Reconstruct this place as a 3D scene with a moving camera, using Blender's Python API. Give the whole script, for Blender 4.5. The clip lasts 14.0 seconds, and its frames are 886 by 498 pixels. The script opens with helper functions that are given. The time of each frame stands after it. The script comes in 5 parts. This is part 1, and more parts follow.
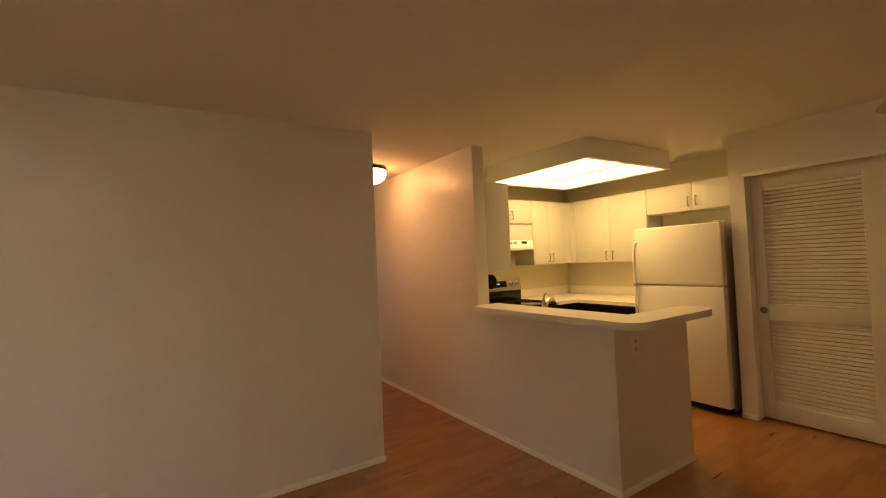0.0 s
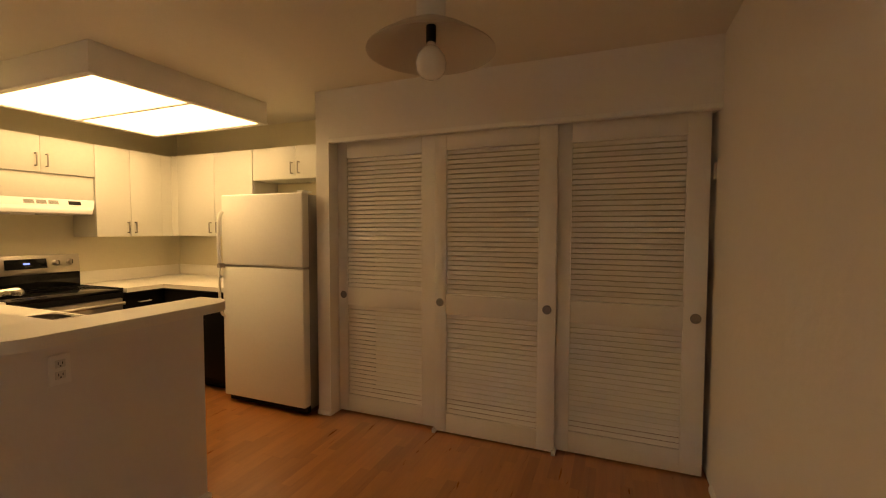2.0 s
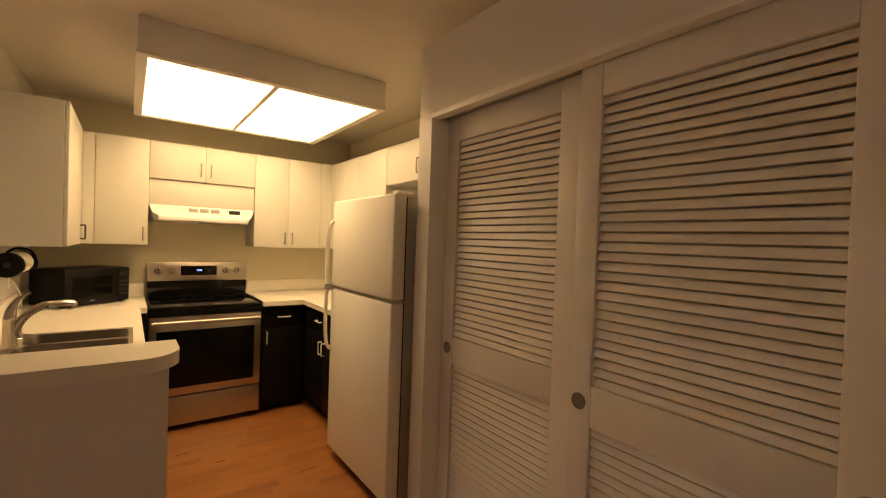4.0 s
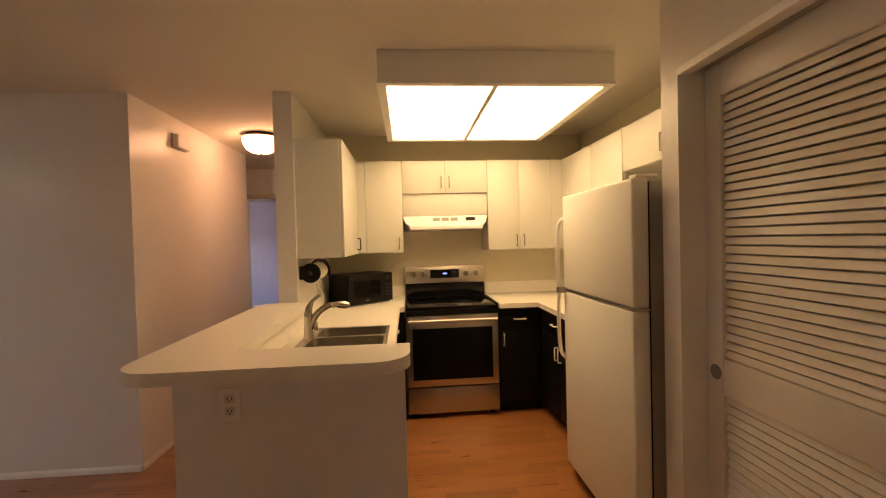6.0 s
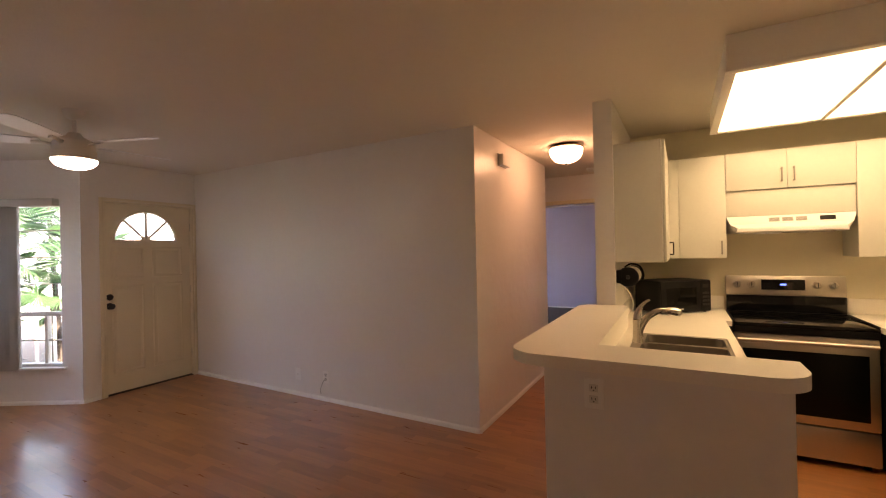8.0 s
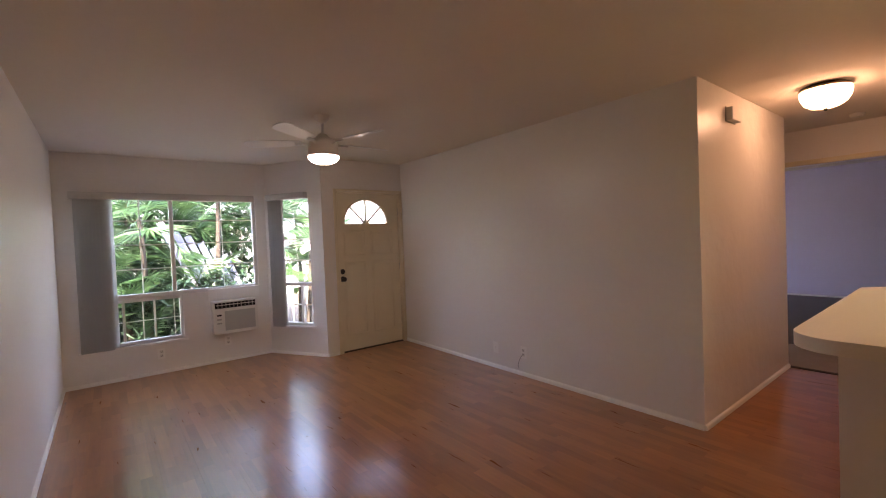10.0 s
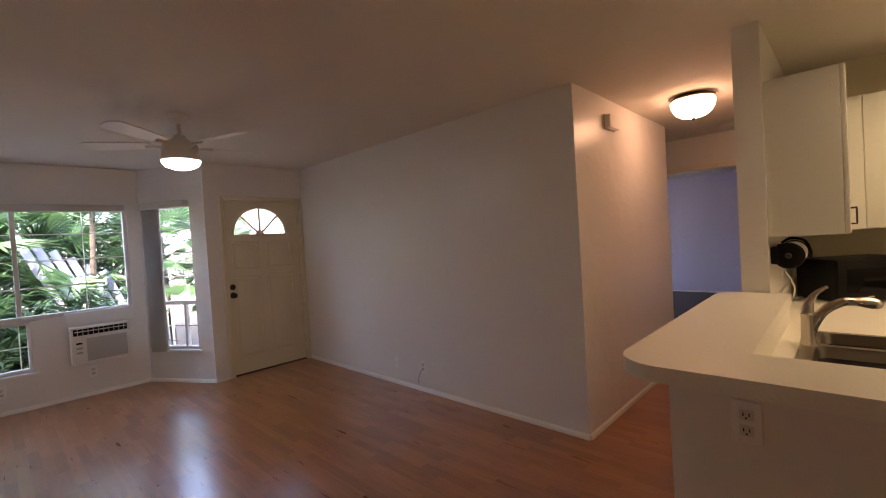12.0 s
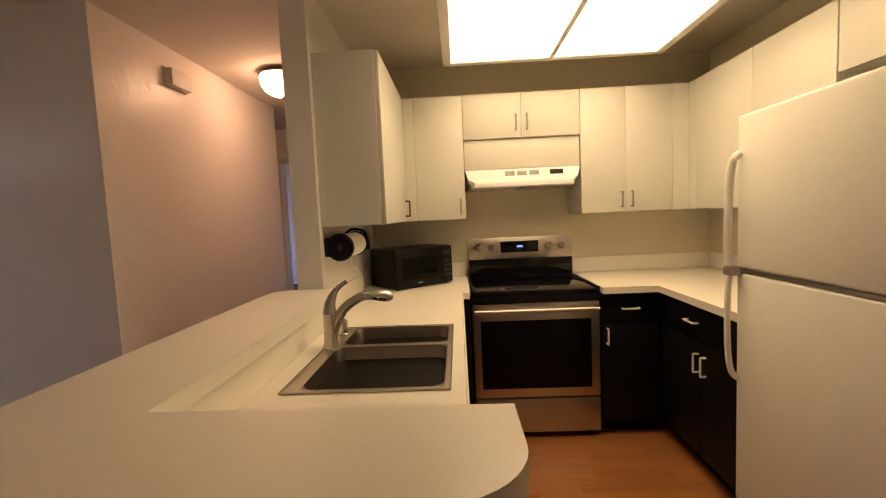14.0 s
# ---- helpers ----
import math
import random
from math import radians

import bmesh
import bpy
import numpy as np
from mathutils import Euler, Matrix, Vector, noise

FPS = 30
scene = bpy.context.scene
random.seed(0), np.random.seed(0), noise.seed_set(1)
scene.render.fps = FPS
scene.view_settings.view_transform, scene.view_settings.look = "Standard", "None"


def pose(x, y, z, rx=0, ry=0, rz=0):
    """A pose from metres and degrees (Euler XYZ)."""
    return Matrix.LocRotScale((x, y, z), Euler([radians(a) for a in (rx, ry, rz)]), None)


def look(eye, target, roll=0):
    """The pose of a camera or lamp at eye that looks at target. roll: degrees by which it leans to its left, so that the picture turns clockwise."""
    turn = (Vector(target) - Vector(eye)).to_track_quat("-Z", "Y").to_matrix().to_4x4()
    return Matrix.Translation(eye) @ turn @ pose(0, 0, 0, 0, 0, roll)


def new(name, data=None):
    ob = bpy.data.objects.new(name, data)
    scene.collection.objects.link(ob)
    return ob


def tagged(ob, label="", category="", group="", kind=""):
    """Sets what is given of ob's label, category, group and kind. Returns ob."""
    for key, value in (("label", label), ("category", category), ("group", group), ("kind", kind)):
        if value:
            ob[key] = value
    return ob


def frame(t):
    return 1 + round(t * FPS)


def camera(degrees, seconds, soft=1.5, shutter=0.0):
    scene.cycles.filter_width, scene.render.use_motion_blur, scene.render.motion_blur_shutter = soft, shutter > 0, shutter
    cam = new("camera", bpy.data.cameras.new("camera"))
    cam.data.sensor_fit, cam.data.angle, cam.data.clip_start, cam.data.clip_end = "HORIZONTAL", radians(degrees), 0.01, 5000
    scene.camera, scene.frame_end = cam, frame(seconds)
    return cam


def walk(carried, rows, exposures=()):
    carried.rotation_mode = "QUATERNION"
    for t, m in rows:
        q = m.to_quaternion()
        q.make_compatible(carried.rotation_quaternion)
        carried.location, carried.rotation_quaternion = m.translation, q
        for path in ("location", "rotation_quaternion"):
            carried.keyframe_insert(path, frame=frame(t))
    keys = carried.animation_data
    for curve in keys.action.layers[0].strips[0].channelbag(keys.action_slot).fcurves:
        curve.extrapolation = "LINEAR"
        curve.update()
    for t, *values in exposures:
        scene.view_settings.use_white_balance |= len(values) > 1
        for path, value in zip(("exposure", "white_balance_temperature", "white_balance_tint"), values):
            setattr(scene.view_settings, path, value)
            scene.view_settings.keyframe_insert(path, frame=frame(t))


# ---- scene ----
cam = camera(91.8, 14.0, 1.1)
PATH = [
    (0, (-0.208, 0.152, 1.466), (0.891, 1.822, 1.515), -2.5),
    (0.5, (0.145, 0.029, 1.479), (1.586, 1.415, 1.51), -0.8),
    (1, (0.504, -0.146, 1.473), (2.183, 0.94, 1.483), -2.0),
    (1.5, (0.893, -0.19, 1.448), (2.718, 0.627, 1.363), -0.6),
    (2, (1.295, -0.213, 1.423), (3.148, 0.534, 1.329), 0.1),
    (2.2, (1.461, -0.212, 1.431), (3.291, 0.587, 1.335), -0.8),
    (4.3, (2.878, 0.059, 1.448), (3.914, 1.769, 1.426), 2.6),
    (4.5, (2.938, 0.095, 1.45), (3.882, 1.858, 1.436), 2.6),
    (5, (2.981, 0.158, 1.458), (3.699, 2.025, 1.452), 1.7),
    (5.5, (2.952, 0.183, 1.451), (3.394, 2.133, 1.438), 0.4),
    (6, (2.892, 0.187, 1.447), (3.06, 2.179, 1.405), -1.5),
    (6.5, (2.788, 0.157, 1.448), (2.694, 2.154, 1.386), -1.8),
    (7, (2.682, 0.102, 1.451), (2.291, 2.063, 1.412), -0.9),
    (7.5, (2.636, 0.05, 1.447), (1.918, 1.917, 1.449), -0.7),
    (8, (2.564, 0.012, 1.452), (1.591, 1.76, 1.459), -1.2),
    (8.5, (2.515, -0.016, 1.45), (1.345, 1.606, 1.452), -1.1),
    (9, (2.419, -0.109, 1.433), (1.072, 1.37, 1.414), -0.5),
    (9.2, (2.402, -0.11, 1.432), (0.973, 1.288, 1.401), -0.5),
    (11.3, (2.334, 0.006, 1.373), (0.722, 1.189, 1.315), -2.9),
    (11.5, (2.372, 0.112, 1.389), (0.812, 1.362, 1.332), -3.6),
    (12, (2.474, 0.351, 1.439), (1.097, 1.801, 1.393), -3.5),
    (12.5, (2.536, 0.558, 1.397), (1.448, 2.236, 1.378), -2.0),
    (13, (2.567, 0.788, 1.388), (1.855, 2.656, 1.326), -1.3),
    (13.5, (2.647, 0.935, 1.386), (2.298, 2.902, 1.3), -2.3),
    (14, (2.814, 1.109, 1.379), (2.735, 3.101, 1.222), -2.6),
]
EXPOSURES = [(0, 3.50, 12800, 18), (1, 3.43, 11600, 20), (2.2, 3.47, 9800, 21), (4.3, 3.6, 8800, 24), (7, 3.56, 8300, 26), (9, 3.68, 7900, 27), (11.3, 3.31, 7150, 27), (12.5, 3.31, 7100, 23), (14, 3.36, 7200, 22)]
walk(cam, [(t, look(eye, target, roll)) for t, eye, target, roll in PATH], EXPOSURES)

# ---- world and sun ----
world = bpy.data.worlds.new("world")
scene.world = world
world.use_nodes = True
wn = world.node_tree
wn.nodes.clear()
sky = wn.nodes.new("ShaderNodeTexSky")
sky.sky_type, sky.sun_disc = "NISHITA", False
sky.sun_elevation, sky.sun_rotation = radians(52), radians(135)
sky_bg = wn.nodes.new("ShaderNodeBackground")
sky_bg.inputs["Strength"].default_value = 0.30
sky_out = wn.nodes.new("ShaderNodeOutputWorld")
wn.links.new(sky.outputs[0], sky_bg.inputs[0])
wn.links.new(sky_bg.outputs[0], sky_out.inputs[0])
sun_data = bpy.data.lights.new("sun", "SUN")
sun_data.energy, sun_data.angle, sun_data.color = 4.2, radians(0.5), (1.0, 0.95, 0.88)
sun = new("sun", sun_data)
sun.matrix_world = look((5.0, -5.0, 9.05), (0, 0, 0))

PANEL_GLOW, DOME_GLOW, FAN_GLOW = 0.52, 1.5, 2.4
PANEL_TINT, DOME_TINT, FAN_TINT = (1.0, 0.785, 0.455), (1.0, 0.59, 0.35), (1.0, 0.93, 0.84)


# ---- materials ----
def material(name, colour, rough=0.5, metal=0.0, scale=6.0, vary=0.06, bump=0.0, bump_scale=120.0, grain=0.03, random_tone=0.0, spec=0.5, coat=0.0, wave=0.0):
    """A surface with a slow stain, a fine grain and fine relief."""
    m = bpy.data.materials.new(name)
    m.use_nodes = True
    n, link = m.node_tree.nodes, m.node_tree.links.new
    b = n["Principled BSDF"]
    b.inputs["Metallic"].default_value = metal
    b.inputs["Specular IOR Level"].default_value = spec
    b.inputs["Coat Weight"].default_value = coat
    tc = n.new("ShaderNodeTexCoord")
    big, small = n.new("ShaderNodeTexNoise"), n.new("ShaderNodeTexNoise")
    big.inputs["Scale"].default_value, small.inputs["Scale"].default_value = scale, scale * 22
    big.inputs["Detail"].default_value, small.inputs["Detail"].default_value = 4, 3
    link(tc.outputs["Object"], big.inputs["Vector"])
    link(tc.outputs["Object"], small.inputs["Vector"])
    add = n.new("ShaderNodeMath"); add.operation = "MULTIPLY_ADD"
    add.inputs[1].default_value, add.inputs[2].default_value = 2 * vary, 1 - vary
    link(big.outputs["Fac"], add.inputs[0])
    add2 = n.new("ShaderNodeMath"); add2.operation = "MULTIPLY_ADD"
    add2.inputs[1].default_value = 2 * grain
    link(small.outputs["Fac"], add2.inputs[0])
    link(add.outputs[0], add2.inputs[2])
    tone = add2.outputs[0]
    if random_tone:
        info, mr = n.new("ShaderNodeObjectInfo"), n.new("ShaderNodeMath")
        mr.operation = "MULTIPLY_ADD"
        mr.inputs[1].default_value = random_tone
        link(info.outputs["Random"], mr.inputs[0])
        link(tone, mr.inputs[2])
        tone = mr.outputs[0]
    mix = n.new("ShaderNodeVectorMath"); mix.operation = "SCALE"
    mix.inputs[0].default_value = colour
    link(tone, mix.inputs["Scale"])
    link(mix.outputs[0], b.inputs["Base Color"])
    rr = n.new("ShaderNodeMath"); rr.operation = "MULTIPLY_ADD"
    rr.inputs[1].default_value, rr.inputs[2].default_value = 0.16 * rough, 0.92 * rough
    link(big.outputs["Fac"], rr.inputs[0])
    link(rr.outputs[0], b.inputs["Roughness"])
    if bump:
        tex, bm = n.new("ShaderNodeTexNoise"), n.new("ShaderNodeBump")
        tex.inputs["Scale"].default_value, tex.inputs["Detail"].default_value = bump_scale, 3
        bm.inputs["Strength"].default_value, bm.inputs["Distance"].default_value = bump, 0.004
        link(tc.outputs["Object"], tex.inputs["Vector"])
        link(tex.outputs["Fac"], bm.inputs["Height"])
        if wave:
            t2, b2 = n.new("ShaderNodeTexNoise"), n.new("ShaderNodeBump")
            t2.inputs["Scale"].default_value, t2.inputs["Detail"].default_value = 7.0, 4
            b2.inputs["Strength"].default_value, b2.inputs["Distance"].default_value = wave, 0.012
            link(tc.outputs["Object"], t2.inputs["Vector"])
            link(t2.outputs["Fac"], b2.inputs["Height"])
            link(b2.outputs[0], bm.inputs["Normal"])
        link(bm.outputs[0], b.inputs["Normal"])
    return m


def glow(name, tint, strength, base=0.8):
    m = bpy.data.materials.new(name)
    m.use_nodes = True
    b = m.node_tree.nodes["Principled BSDF"]
    b.inputs["Base Color"].default_value = (base, base, base, 1)
    b.inputs["Roughness"].default_value = 0.4
    b.inputs["Emission Color"].default_value = (*tint, 1)
    b.inputs["Emission Strength"].default_value = strength
    return m


def glass(name, tint=(1, 1, 1), rough=0.0):
    m = bpy.data.materials.new(name)
    m.use_nodes = True
    b = m.node_tree.nodes["Principled BSDF"]
    b.inputs["Base Color"].default_value = (*tint, 1)
    b.inputs["Roughness"].default_value = rough
    b.inputs["Transmission Weight"].default_value = 1.0
    b.inputs["IOR"].default_value = 1.1
    return m


def laminate():
    """Printed wood strips, three to a board, with streaks along x."""
    m = bpy.data.materials.new("laminate_wood")
    m.use_nodes = True
    n, link = m.node_tree.nodes, m.node_tree.links.new
    b = n["Principled BSDF"]
    geo, info = n.new("ShaderNodeNewGeometry"), n.new("ShaderNodeObjectInfo")
    sep = n.new("ShaderNodeSeparateXYZ")
    link(geo.outputs["Position"], sep.inputs[0])
    row = n.new("ShaderNodeMath"); row.operation = "MULTIPLY"; row.inputs[1].default_value = 1 / 0.065
    link(sep.outputs["Y"], row.inputs[0])
    fl = n.new("ShaderNodeMath"); fl.operation = "FLOOR"
    link(row.outputs[0], fl.inputs[0])
    wn_row = n.new("ShaderNodeTexWhiteNoise"); wn_row.noise_dimensions = "1D"
    link(fl.outputs[0], wn_row.inputs["W"])
    xs = n.new("ShaderNodeMath"); xs.operation = "MULTIPLY_ADD"; xs.inputs[1].default_value = 2.4
    link(sep.outputs["X"], xs.inputs[0])
    sh = n.new("ShaderNodeMath"); sh.operation = "MULTIPLY"; sh.inputs[1].default_value = 7.0
    link(wn_row.outputs["Value"], sh.inputs[0])
    link(sh.outputs[0], xs.inputs[2])
    flx = n.new("ShaderNodeMath"); flx.operation = "FLOOR"
    link(xs.outputs[0], flx.inputs[0])
    cell = n.new("ShaderNodeCombineXYZ")
    link(flx.outputs[0], cell.inputs[0]); link(fl.outputs[0], cell.inputs[1])
    wn_cell = n.new("ShaderNodeTexWhiteNoise"); wn_cell.noise_dimensions = "2D"
    link(cell.outputs[0], wn_cell.inputs["Vector"])
    mapn = n.new("ShaderNodeMapping"); mapn.inputs["Scale"].default_value = (2.6, 24, 1)
    shift = n.new("ShaderNodeVectorMath"); shift.operation = "MULTIPLY_ADD"
    shift.inputs[1].default_value = (13, 9, 0)
    link(wn_cell.outputs["Color"], shift.inputs[0])
    link(geo.outputs["Position"], shift.inputs[2])
    link(shift.outputs[0], mapn.inputs["Vector"])
    streak = n.new("ShaderNodeTexNoise")
    streak.inputs["Scale"].default_value, streak.inputs["Detail"].default_value, streak.inputs["Distortion"].default_value = 1.3, 5, 0.6
    link(mapn.outputs[0], streak.inputs["Vector"])
    a = n.new("ShaderNodeMath"); a.operation = "MULTIPLY_ADD"; a.inputs[1].default_value = 0.50
    link(streak.outputs["Fac"], a.inputs[0])
    c = n.new("ShaderNodeMath"); c.operation = "MULTIPLY_ADD"; c.inputs[1].default_value = 0.34
    link(wn_cell.outputs["Value"], c.inputs[0]); c.inputs[2].default_value = 0.06
    d = n.new("ShaderNodeMath"); d.operation = "MULTIPLY_ADD"; d.inputs[1].default_value = 0.10
    link(info.outputs["Random"], d.inputs[0]); link(c.outputs[0], d.inputs[2])
    link(d.outputs[0], a.inputs[2])
    ramp = n.new("ShaderNodeValToRGB")
    ramp.color_ramp.elements[0].position, ramp.color_ramp.elements[0].color = 0.15, (0.25, 0.084, 0.027, 1)
    ramp.color_ramp.elements[1].position, ramp.color_ramp.elements[1].color = 0.85, (0.53, 0.217, 0.078, 1)
    link(a.outputs[0], ramp.inputs[0])
    link(ramp.outputs[0], b.inputs["Base Color"])
    rr = n.new("ShaderNodeMath"); rr.operation = "MULTIPLY_ADD"; rr.inputs[1].default_value, rr.inputs[2].default_value = 0.08, 0.25
    b.inputs["Specular IOR Level"].default_value = 1.0
    b.inputs["Coat Weight"].default_value, b.inputs["Coat Roughness"].default_value = 0.5, 0.15
    link(streak.outputs["Fac"], rr.inputs[0]); link(rr.outputs[0], b.inputs["Roughness"])
    bp = n.new("ShaderNodeBump"); bp.inputs["Strength"].default_value, bp.inputs["Distance"].default_value = 0.004, 0.0005
    link(streak.outputs["Fac"], bp.inputs["Height"]); link(bp.outputs[0], b.inputs["Normal"])
    return m


WALL = material("wall_paint", (0.85, 0.82, 0.78), 0.31, scale=1.1, vary=0.035, bump=0.32, bump_scale=24, grain=0.02, wave=0.4)
HALLPAINT = material("hall_wall_paint", (0.85, 0.82, 0.78), 0.30, scale=1.1, vary=0.035, bump=0.32, bump_scale=24, grain=0.02, wave=0.6)
KITCHENPAINT = material("kitchen_wall_paint", (0.76, 0.70, 0.54), 0.40, scale=1.1, vary=0.035, bump=0.3, bump_scale=24, grain=0.02, wave=0.3)
CEIL = material("ceiling_paint", (0.80, 0.75, 0.67), 0.8, scale=0.8, vary=0.03, bump=0.35, bump_scale=70, grain=0.02, spec=0.2)
TRIM = material("trim_paint", (0.90, 0.88, 0.84), 0.38, scale=3, vary=0.05, bump=0.05, bump_scale=40)
DOORPAINT = material("door_paint", (0.80, 0.72, 0.55), 0.42, scale=2.5, vary=0.05, bump=0.08, bump_scale=60)
LOUVRE = material("louvre_paint", (0.85, 0.81, 0.74), 0.4, scale=3, vary=0.06, bump=0.06, bump_scale=50)
SLAT = material("slat_paint", (0.85, 0.81, 0.74), 0.4, scale=4, vary=0.04, random_tone=0.06)
CAB = material("cabinet_paint", (0.66, 0.65, 0.59), 0.38, scale=2, vary=0.03, bump=0.10, bump_scale=45)
BLACKCAB = material("black_cabinet_paint", (0.006, 0.0055, 0.0055), 0.5, scale=3, vary=0.2, bump=0.05, bump_scale=40, spec=0.15)
LAM = material("worktop_laminate", (0.86, 0.82, 0.74), 0.34, scale=5, vary=0.03, grain=0.05)
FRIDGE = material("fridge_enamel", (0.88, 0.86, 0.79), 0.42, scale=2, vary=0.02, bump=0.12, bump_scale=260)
# fridge body colour, about half as bright as the doors
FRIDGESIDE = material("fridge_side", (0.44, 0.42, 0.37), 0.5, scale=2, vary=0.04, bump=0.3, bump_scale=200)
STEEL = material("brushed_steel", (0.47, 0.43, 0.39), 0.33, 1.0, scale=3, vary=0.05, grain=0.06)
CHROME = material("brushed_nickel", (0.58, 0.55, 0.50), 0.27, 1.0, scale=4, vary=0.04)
# sink bowl steel, darker than the rim: the recess's shade is in the colour
BOWL_SHADED = material("shaded_bowl_steel", (0.22, 0.20, 0.18), 0.33, 1.0, scale=4, vary=0.06, grain=0.06)
BLACKGLASS = material("black_glass", (0.005, 0.005, 0.006), 0.10, scale=2, vary=0.1, spec=0.35)
OVENGLASS = material("oven_glass", (0.004, 0.004, 0.004), 0.14, scale=2, vary=0.1, spec=0.12)
KEYGREY = material("key_print", (0.022, 0.022, 0.023), 0.4, scale=6)
BLACK = material("black_plastic", (0.005, 0.005, 0.006), 0.45, scale=6, vary=0.1, spec=0.18)
RING = material("burner_print", (0.035, 0.034, 0.033), 0.2, scale=6, vary=0.1)
DARK = material("dark_void", (0.02, 0.018, 0.016), 0.8, scale=4, vary=0.1)
HANDLE = material("handle_nickel", (0.62, 0.58, 0.50), 0.32, 1.0, scale=8, vary=0.05)
HANDLEW = material("handle_white", (0.82, 0.80, 0.74), 0.35, scale=8, vary=0.03)
BRONZE = material("lamp_bronze", (0.16, 0.12, 0.09), 0.4, 0.7, scale=8, vary=0.1)
HANDLEB = material("handle_bronze", (0.05, 0.04, 0.035), 0.4, 0.6, scale=8, vary=0.1)
HOODW = material("hood_enamel", (0.80, 0.785, 0.79), 0.42, scale=4, vary=0.03)
WHITE = material("white_plastic", (0.80, 0.78, 0.74), 0.4, scale=5, vary=0.03)
SOCKET = material("aged_plastic", (0.74, 0.72, 0.67), 0.4, scale=5, vary=0.04)
PULL = material("dull_nickel", (0.30, 0.28, 0.25), 0.45, 0.6, scale=6, vary=0.08)
ACGRILLE = material("grille_plastic", (0.50, 0.49, 0.48), 0.5, scale=6, vary=0.05)
GREYW = material("grey_plastic", (0.48, 0.46, 0.43), 0.5, scale=6, vary=0.05)
BLIND = material("blind_fabric", (0.62, 0.60, 0.57), 0.75, scale=5, vary=0.05, bump=0.2, bump_scale=160)
FRAMEW = material("window_frame_paint", (0.78, 0.77, 0.74), 0.4, scale=4, vary=0.04)
PAPER = material("paper_towel", (0.84, 0.81, 0.75), 0.9, scale=9, vary=0.03, bump=0.4, bump_scale=180)
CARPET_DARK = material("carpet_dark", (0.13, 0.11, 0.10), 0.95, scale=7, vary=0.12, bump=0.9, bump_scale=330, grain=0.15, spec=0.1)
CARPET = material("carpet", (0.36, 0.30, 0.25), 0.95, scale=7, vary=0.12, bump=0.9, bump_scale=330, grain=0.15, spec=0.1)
# bedroom walls: the lilac is daylight's cast, put into the base colour
BEDWALL = material("daylight_cast_wall", (0.64, 0.58, 0.71), 0.45, scale=1.1, vary=0.035, bump=0.3, bump_scale=24, grain=0.02)
PLANK = laminate()
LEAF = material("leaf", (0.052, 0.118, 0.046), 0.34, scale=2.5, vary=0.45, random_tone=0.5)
# darker leaf colour: some fronds, and painted shade on the undergrowth
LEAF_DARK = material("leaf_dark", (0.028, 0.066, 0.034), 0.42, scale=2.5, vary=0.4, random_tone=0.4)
BARK = material("bark", (0.075, 0.06, 0.045), 0.9, scale=9, vary=0.3, bump=0.6, bump_scale=40)
SOIL = material("soil", (0.10, 0.08, 0.06), 0.95, scale=1.2, vary=0.3, bump=0.6, bump_scale=12, grain=0.15)
BOARD = material("weathered_board", (0.30, 0.33, 0.40), 0.7, scale=5, vary=0.2, bump=0.3, bump_scale=60)
STUCCO = material("pale_stucco", (0.62, 0.61, 0.58), 0.9, scale=1.2, vary=0.06, bump=0.4, bump_scale=30)
PAVE = material("concrete", (0.46, 0.44, 0.41), 0.85, scale=1.5, vary=0.15, bump=0.3, bump_scale=50, grain=0.08)
DIFFUSER = glow("lit_diffuser", PANEL_TINT, PANEL_GLOW)
DOME = glow("lit_dome_glass", DOME_TINT, DOME_GLOW)
FANGLASS = glow("lit_fan_glass", FAN_TINT, FAN_GLOW)
CLOCK = glow("clock_digits", (0.12, 0.25, 1.0), 0.22, 0.02)
GLASS = glass("window_glass")
SHADE = material("shade_enamel", (0.60, 0.54, 0.48), 0.35, scale=5, vary=0.05)
BULB = material("frosted_bulb", (0.88, 0.86, 0.82), 0.12, scale=6, vary=0.02)


# ---- mesh helpers ----
def box(x0, x1, y0, y1, z0, z1, bevel=0.0, seg=2, bm=None):
    """A box, alone or added to bm, with its edges rounded."""
    one = bmesh.new()
    vs = [one.verts.new(p) for p in ((x0, y0, z0), (x1, y0, z0), (x1, y1, z0), (x0, y1, z0), (x0, y0, z1), (x1, y0, z1), (x1, y1, z1), (x0, y1, z1))]
    for f in ((3, 2, 1, 0), (4, 5, 6, 7), (0, 1, 5, 4), (1, 2, 6, 5), (2, 3, 7, 6), (3, 0, 4, 7)):
        one.faces.new([vs[i] for i in f])
    if bevel:
        bmesh.ops.bevel(one, geom=one.edges[:], offset=bevel, segments=seg, affect="EDGES", profile=0.5)
    return one if bm is None else joined(bm, one)


def joined(bm, other):
    me = bpy.data.meshes.new("tmp")
    other.to_mesh(me)
    bm.from_mesh(me)
    bpy.data.meshes.remove(me)
    other.free()
    return bm


def moved(bm, m):
    bmesh.ops.transform(bm, matrix=m, verts=bm.verts)
    return bm


def prism(points, z0, z1, bevel=0.0, seg=3):
    """An upright prism over an outline that runs counter-clockwise."""
    bm = bmesh.new()
    lo = [bm.verts.new((x, y, z0)) for x, y in points]
    hi = [bm.verts.new((x, y, z1)) for x, y in points]
    n = len(points)
    bm.faces.new(lo[::-1])
    top = bm.faces.new(hi)
    for i in range(n):
        bm.faces.new((lo[i], lo[(i + 1) % n], hi[(i + 1) % n], hi[i]))
    if bevel:
        bmesh.ops.bevel(bm, geom=list(top.edges), offset=bevel, segments=seg, affect="EDGES", profile=0.5)
    return bm


